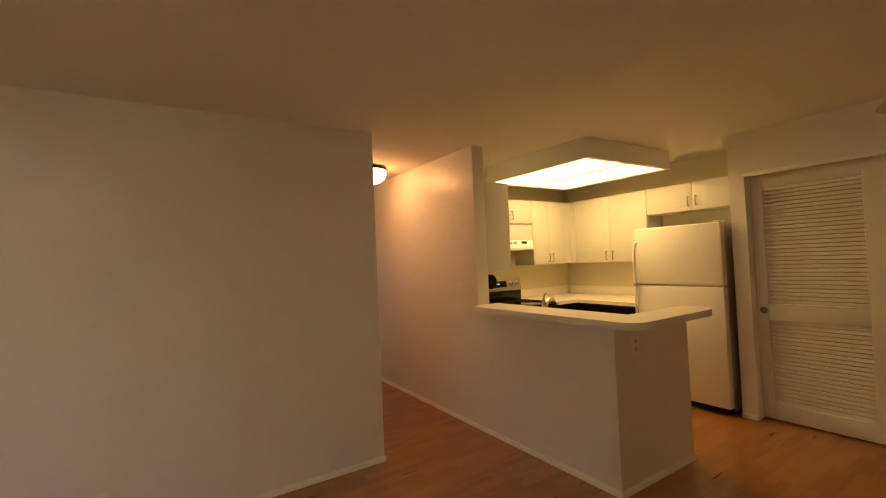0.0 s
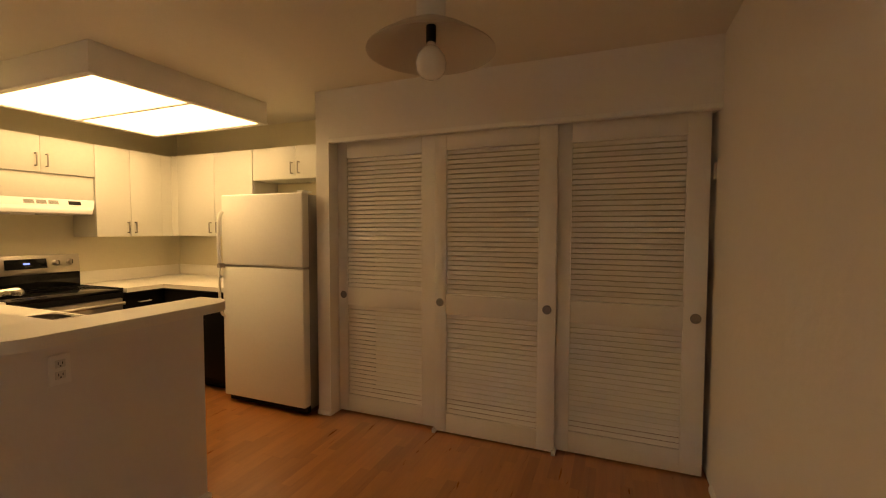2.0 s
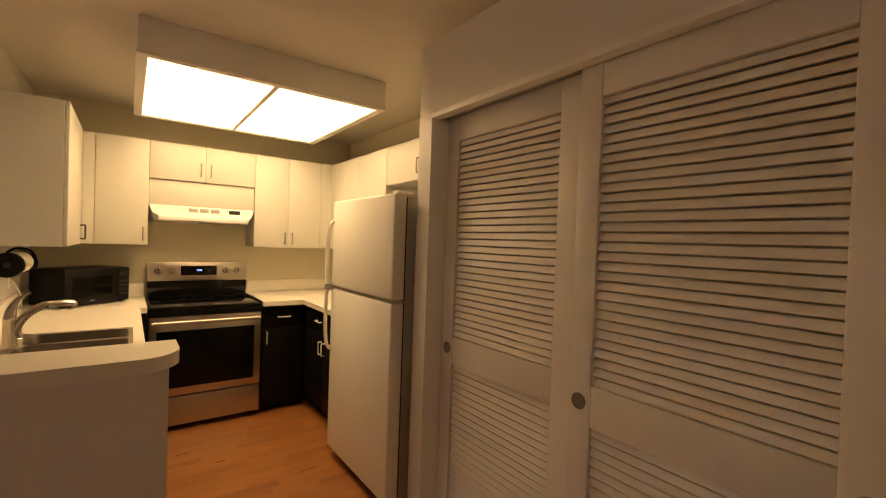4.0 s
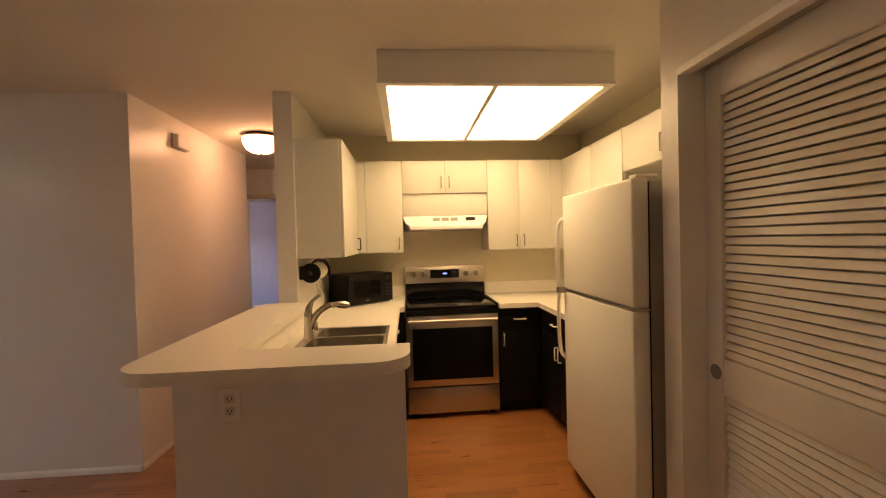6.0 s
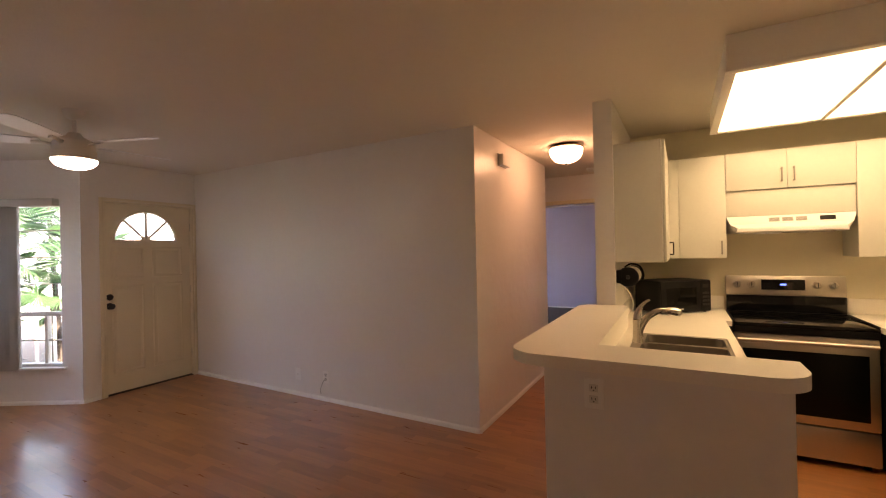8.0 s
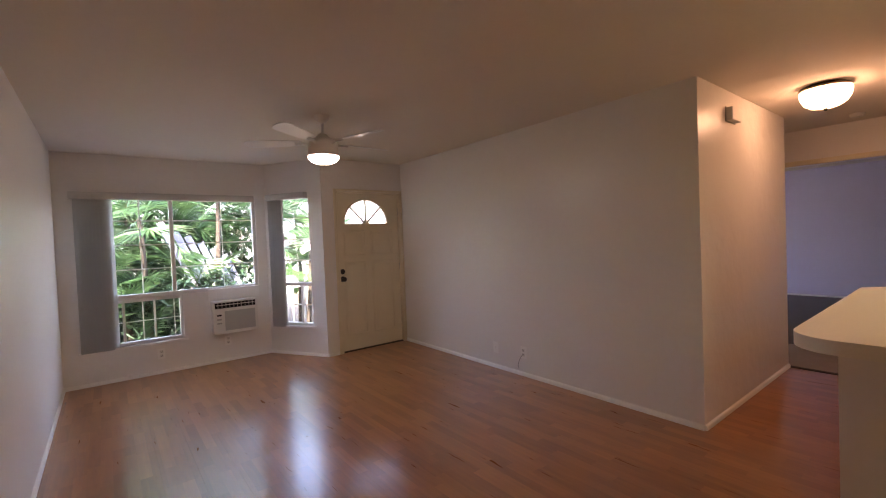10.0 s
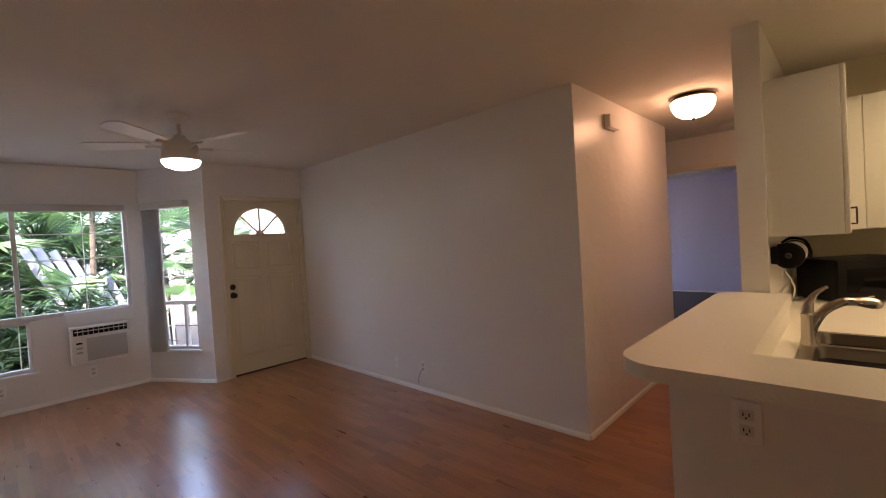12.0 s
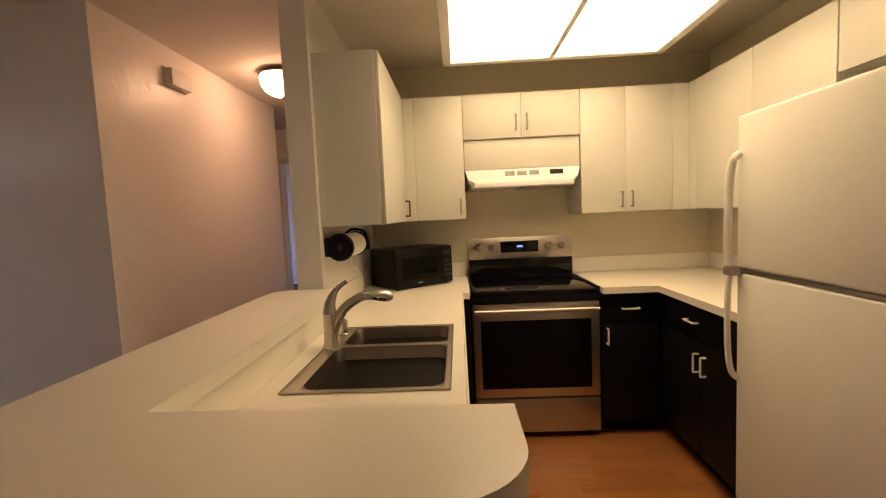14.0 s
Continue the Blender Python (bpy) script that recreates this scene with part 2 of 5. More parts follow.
def lathe(profile, seg=32, centre=(0, 0, 0), turn=None):
    """A turned body: profile of (radius, height) round z."""
    bm = bmesh.new()
    rings = []
    for r, z in profile:
        rings.append([bm.verts.new((r * math.cos(2 * math.pi * k / seg), r * math.sin(2 * math.pi * k / seg), z)) for k in range(seg)] if r > 1e-5 else [bm.verts.new((0, 0, z))])
    for a, b in zip(rings, rings[1:]):
        for k in range(seg):
            q = (k + 1) % seg
            if len(a) == 1 and len(b) > 1:
                bm.faces.new((a[0], b[k], b[q]))
            elif len(b) == 1 and len(a) > 1:
                bm.faces.new((a[k], b[0], a[q]))
            elif len(a) > 1:
                bm.faces.new((a[k], b[k], b[q], a[q]))
    for ring, flip in ((rings[0], False), (rings[-1], True)):
        if len(ring) > 1:
            bm.faces.new(ring if not flip else ring[::-1])
    bmesh.ops.recalc_face_normals(bm, faces=bm.faces)
    if turn is not None:
        moved(bm, turn)
    return moved(bm, Matrix.Translation(centre))


def tube(points, radii, seg=12, flat=1.0):
    """A round bar along points; radii one number or one a point."""
    pts = [Vector(p) for p in points]
    if not hasattr(radii, "__len__"):
        radii = [radii] * len(pts)
    bm, rings = bmesh.new(), []
    side = None
    for i, p in enumerate(pts):
        d = (pts[min(i + 1, len(pts) - 1)] - pts[max(i - 1, 0)]).normalized()
        if side is None:
            side = d.orthogonal().normalized()
        side = (side - d * side.dot(d)).normalized()
        up = d.cross(side)
        rings.append([bm.verts.new(p + radii[i] * (math.cos(2 * math.pi * k / seg) * side + flat * math.sin(2 * math.pi * k / seg) * up)) for k in range(seg)])
    for a, b in zip(rings, rings[1:]):
        for k in range(seg):
            q = (k + 1) % seg
            bm.faces.new((a[k], a[q], b[q], b[k]))
    bm.faces.new(rings[0][::-1])
    bm.faces.new(rings[-1])
    bmesh.ops.recalc_face_normals(bm, faces=bm.faces)
    return bm


def smooth_path(points, n=6):
    """A Catmull-Rom line through points."""
    p = [Vector(q) for q in points]
    p = [2 * p[0] - p[1]] + p + [2 * p[-1] - p[-2]]
    out = []
    for i in range(1, len(p) - 2):
        for k in range(n):
            t = k / n
            out.append(0.5 * (2 * p[i] + (p[i + 1] - p[i - 1]) * t + (2 * p[i - 1] - 5 * p[i] + 4 * p[i + 1] - p[i + 2]) * t * t + (3 * p[i] - p[i - 1] - 3 * p[i + 1] + p[i + 2]) * t ** 3))
    return out + [p[-2]]


def arc(cx, cy, r, a0, a1, n=8):
    return [(cx + r * math.cos(radians(a0 + (a1 - a0) * k / n)), cy + r * math.sin(radians(a0 + (a1 - a0) * k / n))) for k in range(n + 1)]


def mesh_of(name, bm, mat, angle=35):
    me = bpy.data.meshes.new(name)
    bm.to_mesh(me)
    bm.free()
    me.materials.append(mat)
    me.polygons.foreach_set("use_smooth", [True] * len(me.polygons))
    me.set_sharp_from_angle(angle=radians(angle))
    return me


def solid(name, bm, mat, label="", category="", group="", kind=""):
    """A thing that is one mesh."""
    return tagged(new(name, mesh_of(name, bm, mat)), label, category, group, kind)


def thing(name, label, category, base=(0, 0, 0), group="", kind=""):
    """An empty at the base of a thing that has parts."""
    ob = new(name)
    ob.location = base
    ob.empty_display_size = 0.05
    return tagged(ob, label, category, group, kind)


def part(name, bm, mat, parent, label=""):
    """One mesh under a thing or a part, in world places."""
    me = bm if isinstance(bm, bpy.types.Mesh) else mesh_of(name, bm, mat)
    ob = new(name, me)
    ob.parent = parent
    if parent.type == "EMPTY":
        ob.matrix_parent_inverse = Matrix.Translation(-parent.location)
    return tagged(ob, label)


def cut_slab(axis, lo, hi, u0, u1, z0, z1, holes):
    """A wall slab from lo to hi on axis ("x" or "y"), u0..u1 along, with holes (u0, u1, z0, z1) cut through."""
    us = sorted({u0, u1, *[h[0] for h in holes], *[h[1] for h in holes]})
    zs = sorted({z0, z1, *[h[2] for h in holes], *[h[3] for h in holes]})
    us, zs = [u for u in us if u0 <= u <= u1], [z for z in zs if z0 <= z <= z1]
    solid_cell = lambda i, k: 0 <= i < len(us) - 1 and 0 <= k < len(zs) - 1 and not any(h[0] <= (us[i] + us[i + 1]) / 2 <= h[1] and h[2] <= (zs[k] + zs[k + 1]) / 2 <= h[3] for h in holes)
    bm = bmesh.new()
    at = (lambda w, u, z: (w, u, z)) if axis == "x" else (lambda w, u, z: (u, w, z))
    quad = lambda *p: bm.faces.new([bm.verts.new(q) for q in p])
    for i in range(len(us) - 1):
        for k in range(len(zs) - 1):
            if not solid_cell(i, k):
                continue
            a, b, c, d = us[i], us[i + 1], zs[k], zs[k + 1]
            for w in (lo, hi):
                quad(at(w, a, c), at(w, b, c), at(w, b, d), at(w, a, d))
            if not solid_cell(i - 1, k): quad(at(lo, a, c), at(hi, a, c), at(hi, a, d), at(lo, a, d))
            if not solid_cell(i + 1, k): quad(at(lo, b, c), at(hi, b, c), at(hi, b, d), at(lo, b, d))
            if not solid_cell(i, k - 1): quad(at(lo, a, c), at(hi, a, c), at(hi, b, c), at(lo, b, c))
            if not solid_cell(i, k + 1): quad(at(lo, a, d), at(hi, a, d), at(hi, b, d), at(lo, b, d))
    bmesh.ops.remove_doubles(bm, verts=bm.verts, dist=1e-5)
    bmesh.ops.recalc_face_normals(bm, faces=bm.faces)
    return bm


# ---- the shell ----
H = 2.44


def structure(name, bm, mat, label, category="wall"):
    return solid(name, bm, mat, label, category, kind="structure")


floor = structure("floor", box(-3.62, 4.74, -0.86, 5.15, -0.10, -0.012), SOIL, "subfloor under reddish wood laminate boards", "floor")
structure("floor_carpet", box(-1.2, 3.4, 5.15, 6.15, -0.10, 0.004), CARPET, "beige cut-pile carpet in the cross hall", "carpet")
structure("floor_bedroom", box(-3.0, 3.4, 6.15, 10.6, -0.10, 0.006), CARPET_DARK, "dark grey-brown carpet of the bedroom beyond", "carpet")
structure("ceiling", box(-3.8, 4.8, -0.95, 10.75, H, H + 0.12), CEIL, "off-white painted ceiling with fine texture", "ceiling")

structure("wall_kitchen_back", box(2.17, 4.74, 4.28, 4.40, 0, H), KITCHENPAINT, "cream painted kitchen wall behind the range")
structure("wall_kitchen_side", box(4.62, 4.74, -0.84, 4.28, 0, H), KITCHENPAINT, "cream painted wall beside the fridge")
structure("wall_closet_end", box(3.955, 4.62, 1.778, 1.89, 0, H), WALL, "white painted wall end between fridge and closet")
structure("wall_closet_header", box(3.955, 4.14, -0.72, 1.778, 2.088, H), WALL, "white painted wall above the closet doors")
structure("wall_south", box(0.25, 4.62, -0.84, -0.72, 0, H), WALL, "plain off-white painted wall beside the closet")
structure("wall_south_jog", box(0.13, 0.25, -0.84, -0.50, 0, H), WALL, "short off-white wall return")
structure("wall_south_west", box(-3.605, 0.13, -0.62, -0.50, 0, H), WALL, "plain off-white living room wall")
WIN_A = [(-0.335, 1.435, 0.875, 2.025), (-0.335, 0.585, 0.365, 0.875)]
structure("wall_west", cut_slab("x", -3.605, -3.455, -0.50, 1.555, 0, H, WIN_A), WALL, "off-white wall round the large living room window")
structure("wall_door", cut_slab("x", -2.82, -2.67, 1.995, 3.153, 0, H, [(2.19, 3.12, 0, 2.045)]), WALL, "off-white wall round the front door")
structure("wall_north", prism([(-2.82, 3.155), (1.02, 3.108), (1.02, 3.24), (-2.82, 3.28)], 0, H), WALL, "long plain off-white living room wall")
structure("wall_hall_left", box(1.02, 1.14, 3.108, 5.13, 0, H), HALLPAINT, "hall wall, white paint warmed by the dome lamp")
structure("wall_hall_right", box(2.05, 2.17, 3.07, 5.13, 0, H), HALLPAINT, "hall wall that ends as a pillar beside the bar")
structure("wall_cross_left", box(-1.2, 1.02, 5.01, 5.13, 0, H), WALL, "plain wall of the cross hall")
structure("wall_cross_right", box(2.17, 3.4, 5.01, 5.13, 0, H), WALL, "plain wall of the cross hall")
structure("wall_cross_end_left", box(-1.2, -1.08, 5.13, 6.03, 0, H), WALL, "end wall of the cross hall")
structure("wall_cross_end_right", box(3.28, 3.4, 5.13, 6.03, 0, H), WALL, "end wall of the cross hall")
structure("wall_cross_far", cut_slab("y", 6.03, 6.15, -1.2, 3.4, 0, H, [(0.80, 2.02, 0, 2.05)]), WALL, "far wall of the cross hall with a doorway")
structure("wall_hall_side", cut_slab("x", 2.12, 2.22, 5.13, 6.03, 0, H, [(5.30, 5.95, 0, 2.05)]), WALL, "short hall wall round the cream door")
structure("wall_bedroom_left", cut_slab("x", -3.0, -2.88, 6.15, 10.5, 0, H, [(8.3, 10.1, 0.55, 2.0)]), BEDWALL, "bedroom wall with a window opening")
structure("wall_bedroom_right", box(3.28, 3.4, 6.15, 10.5, 0, H), BEDWALL, "plain bedroom wall, daylight cast put into its lilac-grey colour")
structure("wall_bedroom_far", box(-3.0, 3.4, 10.5, 10.62, 0, H), BEDWALL, "far bedroom wall, bluish daylight cast put into its colour")
structure("wall_bedroom_near", box(-3.0, -1.2, 6.03, 6.15, 0, H), WALL, "near bedroom wall")

# the angled bay wall with its narrow window, built along u and then turned into place
P1, P2 = Vector((-3.455, 1.555, 0)), Vector((-2.69, 1.995, 0))
BAY = Matrix.Translation(P1) @ Matrix.Rotation(math.atan2(P2.y - P1.y, P2.x - P1.x), 4, "Z")
BAY_LEN = (P2 - P1).length
WIN_B = [(0.12, 0.705, 0.375, 2.0)]
structure("wall_bay", moved(cut_slab("y", 0.0, 0.14, -0.02, BAY_LEN, 0, H, WIN_B), BAY), WALL, "angled off-white bay wall with a narrow window")


def baseboard(x0, y0, x1, y1, side):
    """A low board from one point to the other; side: which way the room lies (+1 left of the run)."""
    a, b = Vector((x0, y0, 0)), Vector((x1, y1, 0))
    length = (b - a).length
    pts = [(0, 0), (0.015, 0), (0.015, 0.020), (0.011, 0.030), (0, 0.038)]
    bm = bmesh.new()
    ends = [[bm.verts.new((u, side * w, z)) for w, z in pts] for u in (0, length)]
    for k in range(5):
        q = (k + 1) % 5
        bm.faces.new((ends[0][k], ends[0][q], ends[1][q], ends[1][k]))
    bm.faces.new(ends[0]); bm.faces.new(ends[1][::-1])
    bmesh.ops.recalc_face_normals(bm, faces=bm.faces)
    moved(bm, Matrix.Translation(a) @ Matrix.Rotation(math.atan2(b.y - a.y, b.x - a.x), 4, "Z"))
    structure("baseboard", bm, TRIM, "low white painted baseboard along the wall", "baseboard")


for run in ((-2.655, 3.153, 1.14, 3.1065, -1), (1.14, 3.107, 1.14, 5.13, -1), (2.055, 1.765, 2.05, 5.13, 1), (2.042, 1.765, 2.872, 1.758, -1),
            (2.872, 1.745, 2.872, 1.85, -1), (-3.455, -0.50, -3.455, 1.555, -1), (-3.455, -0.50, 0.13, -0.50, 1), (0.25, -0.72, 3.945, -0.72, 1),
            (-3.455, 1.555, -2.67, 2.0065, -1), (3.955, 1.778, 3.955, 1.89, 1), (-1.0, 6.03, 0.74, 6.03, -1), (2.08, 6.03, 2.28, 6.03, -1), (-2.88, 10.5, 3.28, 10.5, -1)):
    baseboard(*run)
structure("trim", box(-2.67, -2.657, 2.005, 2.142, 0, 0.038), TRIM, "short white baseboard beside the front door", "baseboard")
structure("threshold", box(1.14, 2.05, 5.125, 5.175, -0.006, 0.009, 0.004), BARK, "dark carpet edge strip at the end of the laminate", "threshold")

# closet track, header strip and dark interior
closet_trim = structure("trim_closet_header", box(3.950, 4.002, -0.718, 1.777, 2.058, 2.0875, 0.003), TRIM, "thin white header strip above the sliding closet doors", "trim")
structure("trim_closet_track", box(4.007, 4.135, -0.715, 1.773, 2.075, 2.087), GREYW, "metal sliding door track under the closet header", "trim")
structure("trim_closet_jamb", box(3.949, 4.14, 1.771, 1.7775, 0.0, 2.057), TRIM, "white closet jamb", "trim")


# ---- things of the closet ----
SLAT_MESH = mesh_of("slat", moved(box(-0.0027, 0.0027, -0.316, 0.316, -0.0139, 0.0139, 0.001, 1), Matrix.Rotation(radians(19), 4, "Y")), SLAT)


def louvre_door(a, b, y_mid, x_front, pulls):
    d = thing("closet_door", "white painted wooden louvred sliding closet door, closed", "closet door", (x_front, y_mid, 0.02), "sliding closet doors")
    x0, x1, half = x_front, x_front + 0.033, 0.311
    for u, v in ((a, y_mid - half), (y_mid + half, b)):
        part("stile", box(x0, x1, u, v, 0.012, 2.074, 0.004), LOUVRE, d)
    for z0, z1 in ((0.012, 0.145), (0.838, 0.978), (1.952, 2.074)):
        part("rail", box(x0 + 0.001, x1 - 0.001, y_mid - half - 0.001, y_mid + half + 0.001, z0, z1, 0.004), LOUVRE, d)
    for z0, z1, n in ((0.145, 0.838, 21), (0.978, 1.952, 30)):
        step = (z1 - z0) / n
        for k in range(n):
            s = part("slat", SLAT_MESH, SLAT, d)
            s.location = (x0 + 0.017, y_mid, z0 + (k + 0.5) * step)
            s.rotation_euler = (0, radians(random.uniform(-0.5, 0.5)), 0)
    for y in pulls:
        ring = lathe([(0.020, 0.0), (0.027, 0.0), (0.0285, 0.003), (0.026, 0.005), (0.0215, 0.003), (0.020, -0.004)], 28, (x0, y, 0.918), Matrix.Rotation(radians(-90), 4, "Y"))
        knob = part("finger_pull", ring, PULL, d, "round metal finger pull")
        part("cup", lathe([(0.0, -0.0005), (0.021, -0.0005), (0.021, 0.001), (0.0, 0.001)], 24, (x0, y, 0.918), Matrix.Rotation(radians(-90), 4, "Y")), PULL, knob)
    return d


louvre_door(0.94, 1.770, 1.376, 4.056, (1.722,))
louvre_door(0.128, 0.945, 0.548, 4.010, (0.903, 0.180))
louvre_door(-0.690, 0.150, -0.264, 4.056, (-0.638,))
for y in (0.945, 0.130):
    solid("floor_guide", box(3.988, 4.095, y - 0.012, y + 0.012, 0.0, 0.03, 0.003), WHITE, "small white plastic sliding door floor guide", "door guide", "floor guides")

solid("door_catch", box(4.062, 4.092, -0.7195, -0.705, 1.70, 1.79, 0.003), WHITE, "small white catch on the wall beside the closet door", "door catch")


# ---- front door ----
def front_door():
    d = thing("door_1", "cream panelled front door with a fan-shaped window, closed", "door", (-2.73, 2.65, 0), kind="structure")
    x0, x1, a, b = -2.755, -2.713, 2.207, 3.103
    cy, cz, r = 2.62, 1.632, 0.322
    # slab with a half-round opening
    bm = bmesh.new()
    n = 24
    arcpts = [(cy + r * math.cos(math.pi * k / n), cz + r * math.sin(math.pi * k / n)) for k in range(n + 1)]
    for x in (x0, x1):
        v = lambda y, z: bm.verts.new((x, y, z))
        lowr = [v(a, 0.014), v(b, 0.014), v(b, cz), v(*arcpts[0]), v(*arcpts[-1]), v(a, cz)]
        bm.faces.new(lowr)
        av = [v(*p) for p in arcpts]
        for k in range(n):
            ang0, ang1 = math.pi * k / n, math.pi * (k + 1) / n
            def rim(t):
                c, s = math.cos(t), math.sin(t)
                f = min((b - cy) / c if c > 1e-6 else ((a - cy) / c if c < -1e-6 else 1e9), (2.03 - cz) / s if s > 1e-6 else 1e9)
                return (cy + f * c, cz + f * s)
            bm.faces.new((av[k], v(*rim(ang0)), v(*rim(ang1)), av[k + 1]))
        for corner in ((b, 2.03), (a, 2.03)):
            t = math.atan2(corner[1] - cz, corner[0] - cy)
            k = int(t / math.pi * n)
            p0, p1 = rim(math.pi * k / n), rim(math.pi * (k + 1) / n)
            bm.faces.new((v(*p0), v(*corner), v(*p1)))
    q = lambda p, s: bm.faces.new([bm.verts.new(c) for c in ((x0, *p), (x1, *p), (x1, *s), (x0, *s))])
    for k in range(n):
        q(arcpts[k], arcpts[k + 1])
    q(arcpts[0], arcpts[-1])
    for p, s in (((a, 0.014), (b, 0.014)), ((b, 0.014), (b, 2.03)), ((b, 2.03), (a, 2.03)), ((a, 2.03), (a, 0.014))):
        q(p, s)
    bmesh.ops.remove_doubles(bm, verts=bm.verts, dist=1e-4)
    bmesh.ops.recalc_face_normals(bm, faces=bm.faces)
    slab = part("slab", bm, DOORPAINT, d)
    for y0, y1, z0, z1 in ((2.275, 2.585, 1.215, 1.555), (2.675, 3.005, 1.215, 1.555), (2.275, 2.585, 0.20, 1.145), (2.675, 3.005, 0.20, 1.145)):
        frame_bm = bmesh.new()
        w = 0.022
        for c in ((y0, y1, z0, z0 + w), (y0, y1, z1 - w, z1), (y0, y0 + w, z0 + w, z1 - w), (y1 - w, y1, z0 + w, z1 - w)):
            box(x1 - 0.002, x1 + 0.007, *c, 0.0035, 2, frame_bm)
        p = part("panel", frame_bm, DOORPAINT, d)
        part("panel_field", box(x1 - 0.002, x1 + 0.0035, y0 + 0.045, y1 - 0.045, z0 + 0.045, z1 - 0.045, 0.003), DOORPAINT, p)
    # fan window: rim, spokes, panes
    rim_bm = tube([(x1, *p) for p in arcpts], 0.013, 8)
    fan = part("fan_window", rim_bm, DOORPAINT, d)
    part("fan_sill", box(x1 - 0.012, x1 + 0.012, cy - r - 0.012, cy + r + 0.012, cz - 0.014, cz + 0.008, 0.003), DOORPAINT, fan)
    for deg in (45, 90, 135):
        c, s = math.cos(radians(deg)), math.sin(radians(deg))
        part("spoke", tube([(x1 - 0.012, cy + 0.03 * c, cz + 0.03 * s), (x1 - 0.012, cy + r * c, cz + r * s)], 0.012, 8), DOORPAINT, fan)
    part("hub", lathe([(0.0, 0.0), (0.05, 0.0), (0.05, 0.012), (0.0, 0.014)], 20, (x1 - 0.018, cy, cz + 0.01), Matrix.Rotation(radians(90), 4, "Y")), DOORPAINT, fan)
    for k in range(4):
        pts = [(0.0, 0.0)] + [(r * math.cos(radians(45 * k + 45 * i / 6)), r * math.sin(radians(45 * k + 45 * i / 6))) for i in range(7)]
        pane_bm = moved(prism(pts, 0.0, 0.004), Matrix(((0, 0, 1, x0 + 0.015), (1, 0, 0, cy), (0, 1, 0, cz), (0, 0, 0, 1))))
        pn = part("pane", pane_bm, GLASS, fan)
        pn.visible_shadow = False
    turn = Matrix.Rotation(radians(90), 4, "Y")
    part("deadbolt", lathe([(0.0, 0.0), (0.033, 0.0), (0.033, 0.012), (0.024, 0.02), (0.0, 0.022)], 24, (x1, 2.250, 1.032), turn), HANDLEB, d, "dark bronze deadbolt")
    knob = part("door_knob", lathe([(0.0, 0.0), (0.035, 0.0), (0.033, 0.01), (0.013, 0.014), (0.013, 0.035), (0.027, 0.042), (0.031, 0.056), (0.024, 0.068), (0.0, 0.071)], 24, (x1, 2.250, 0.937), turn), HANDLEB, d, "dark bronze door knob")
    for z in (0.28, 1.05, 1.80):
        part("hinge", tube([(x1 + 0.006, b + 0.004, z - 0.045), (x1 + 0.006, b + 0.004, z + 0.045)], 0.007, 10), HANDLE, d)
    part("weatherstrip", box(x0, x1 + 0.002, a, b, 0.0062, 0.0135, 0.001), HANDLEB, d)


front_door()
structure("trim_door_frame", joined(joined(box(-2.79, -2.662, 2.19, 2.205, 0, 2.045, 0.003), box(-2.79, -2.662, 3.105, 3.12, 0, 2.045, 0.003)), box(-2.79, -2.662, 2.205, 3.105, 2.032, 2.045, 0.003)), DOORPAINT, "cream wooden frame round the front door", "door frame")
structure("trim_door_casing", joined(joined(box(-2.668, -2.654, 2.148, 2.188, 0, 2.076, 0.004), box(-2.668, -2.654, 3.122, 3.15, 0, 2.076, 0.004)), box(-2.668, -2.654, 2.189, 3.121, 2.048, 2.076, 0.004)), DOORPAINT, "cream door casing on the wall", "door frame")
structure("door_sill", box(-2.83, -2.685, 2.205, 3.105, 0.0, 0.006, 0.002), HANDLEB, "dark metal door threshold", "threshold")


# ---- windows ----
def window(name, label, place, bars, panes, sill):
    """bars: (name, u0, u1, z0, z1, depth) ; panes: (u0, u1, z0, z1) in a frame whose room side looks to -v; place: its pose."""
    w = thing(name, label, "window", kind="structure")
    for kind_, u0, u1, z0, z1, depth in bars:
        part(kind_, moved(box(u0, u1, 0.045 - depth / 2, 0.045 + depth / 2, z0, z1, 0.003, 1), place), FRAMEW, w)
    for u0, u1, z0, z1 in panes:
        p = part("pane", moved(box(u0, u1, 0.043, 0.047, z0, z1), place), GLASS, w)
        p.visible_shadow = False
    part("window_sill", moved(box(*sill, 0.004), place), TRIM, w)
    return w


def grid(us, zs):
    return [(u0 + 0.004, u1 - 0.004, z0 + 0.004, z1 - 0.004) for u0, u1 in zip(us, us[1:]) for z0, z1 in zip(zs, zs[1:])]


# large window: u runs along +y, v towards outside (-x)
PLACE_A = Matrix(((0, -1, 0, -3.475), (1, 0, 0, 0), (0, 0, 1, 0), (0, 0, 0, 1)))
zs_hi, zs_lo = [0.925, 1.195, 1.465, 1.735, 2.0], [0.40, 0.618, 0.83]
bars = [("window_frame", -0.335, -0.30, 0.365, 2.025, 0.07), ("window_frame", 1.40, 1.435, 0.875, 2.025, 0.07), ("window_frame", 0.555, 0.585, 0.365, 0.833, 0.07),
        ("window_frame", -0.30, 1.40, 2.0, 2.025, 0.07), ("window_frame", -0.30, 1.40, 0.877, 0.92, 0.07), ("window_frame", -0.30, 0.585, 0.835, 0.875, 0.07),
        ("window_frame", -0.30, 0.555, 0.365, 0.40, 0.07), ("mullion", 0.495, 0.535, 0.922, 1.998, 0.055)]
for z in zs_hi[1:-1]:
    bars += [("muntin", -0.298, 0.493, z - 0.006, z + 0.006, 0.018), ("muntin", 0.537, 1.398, z - 0.006, z + 0.006, 0.018)]
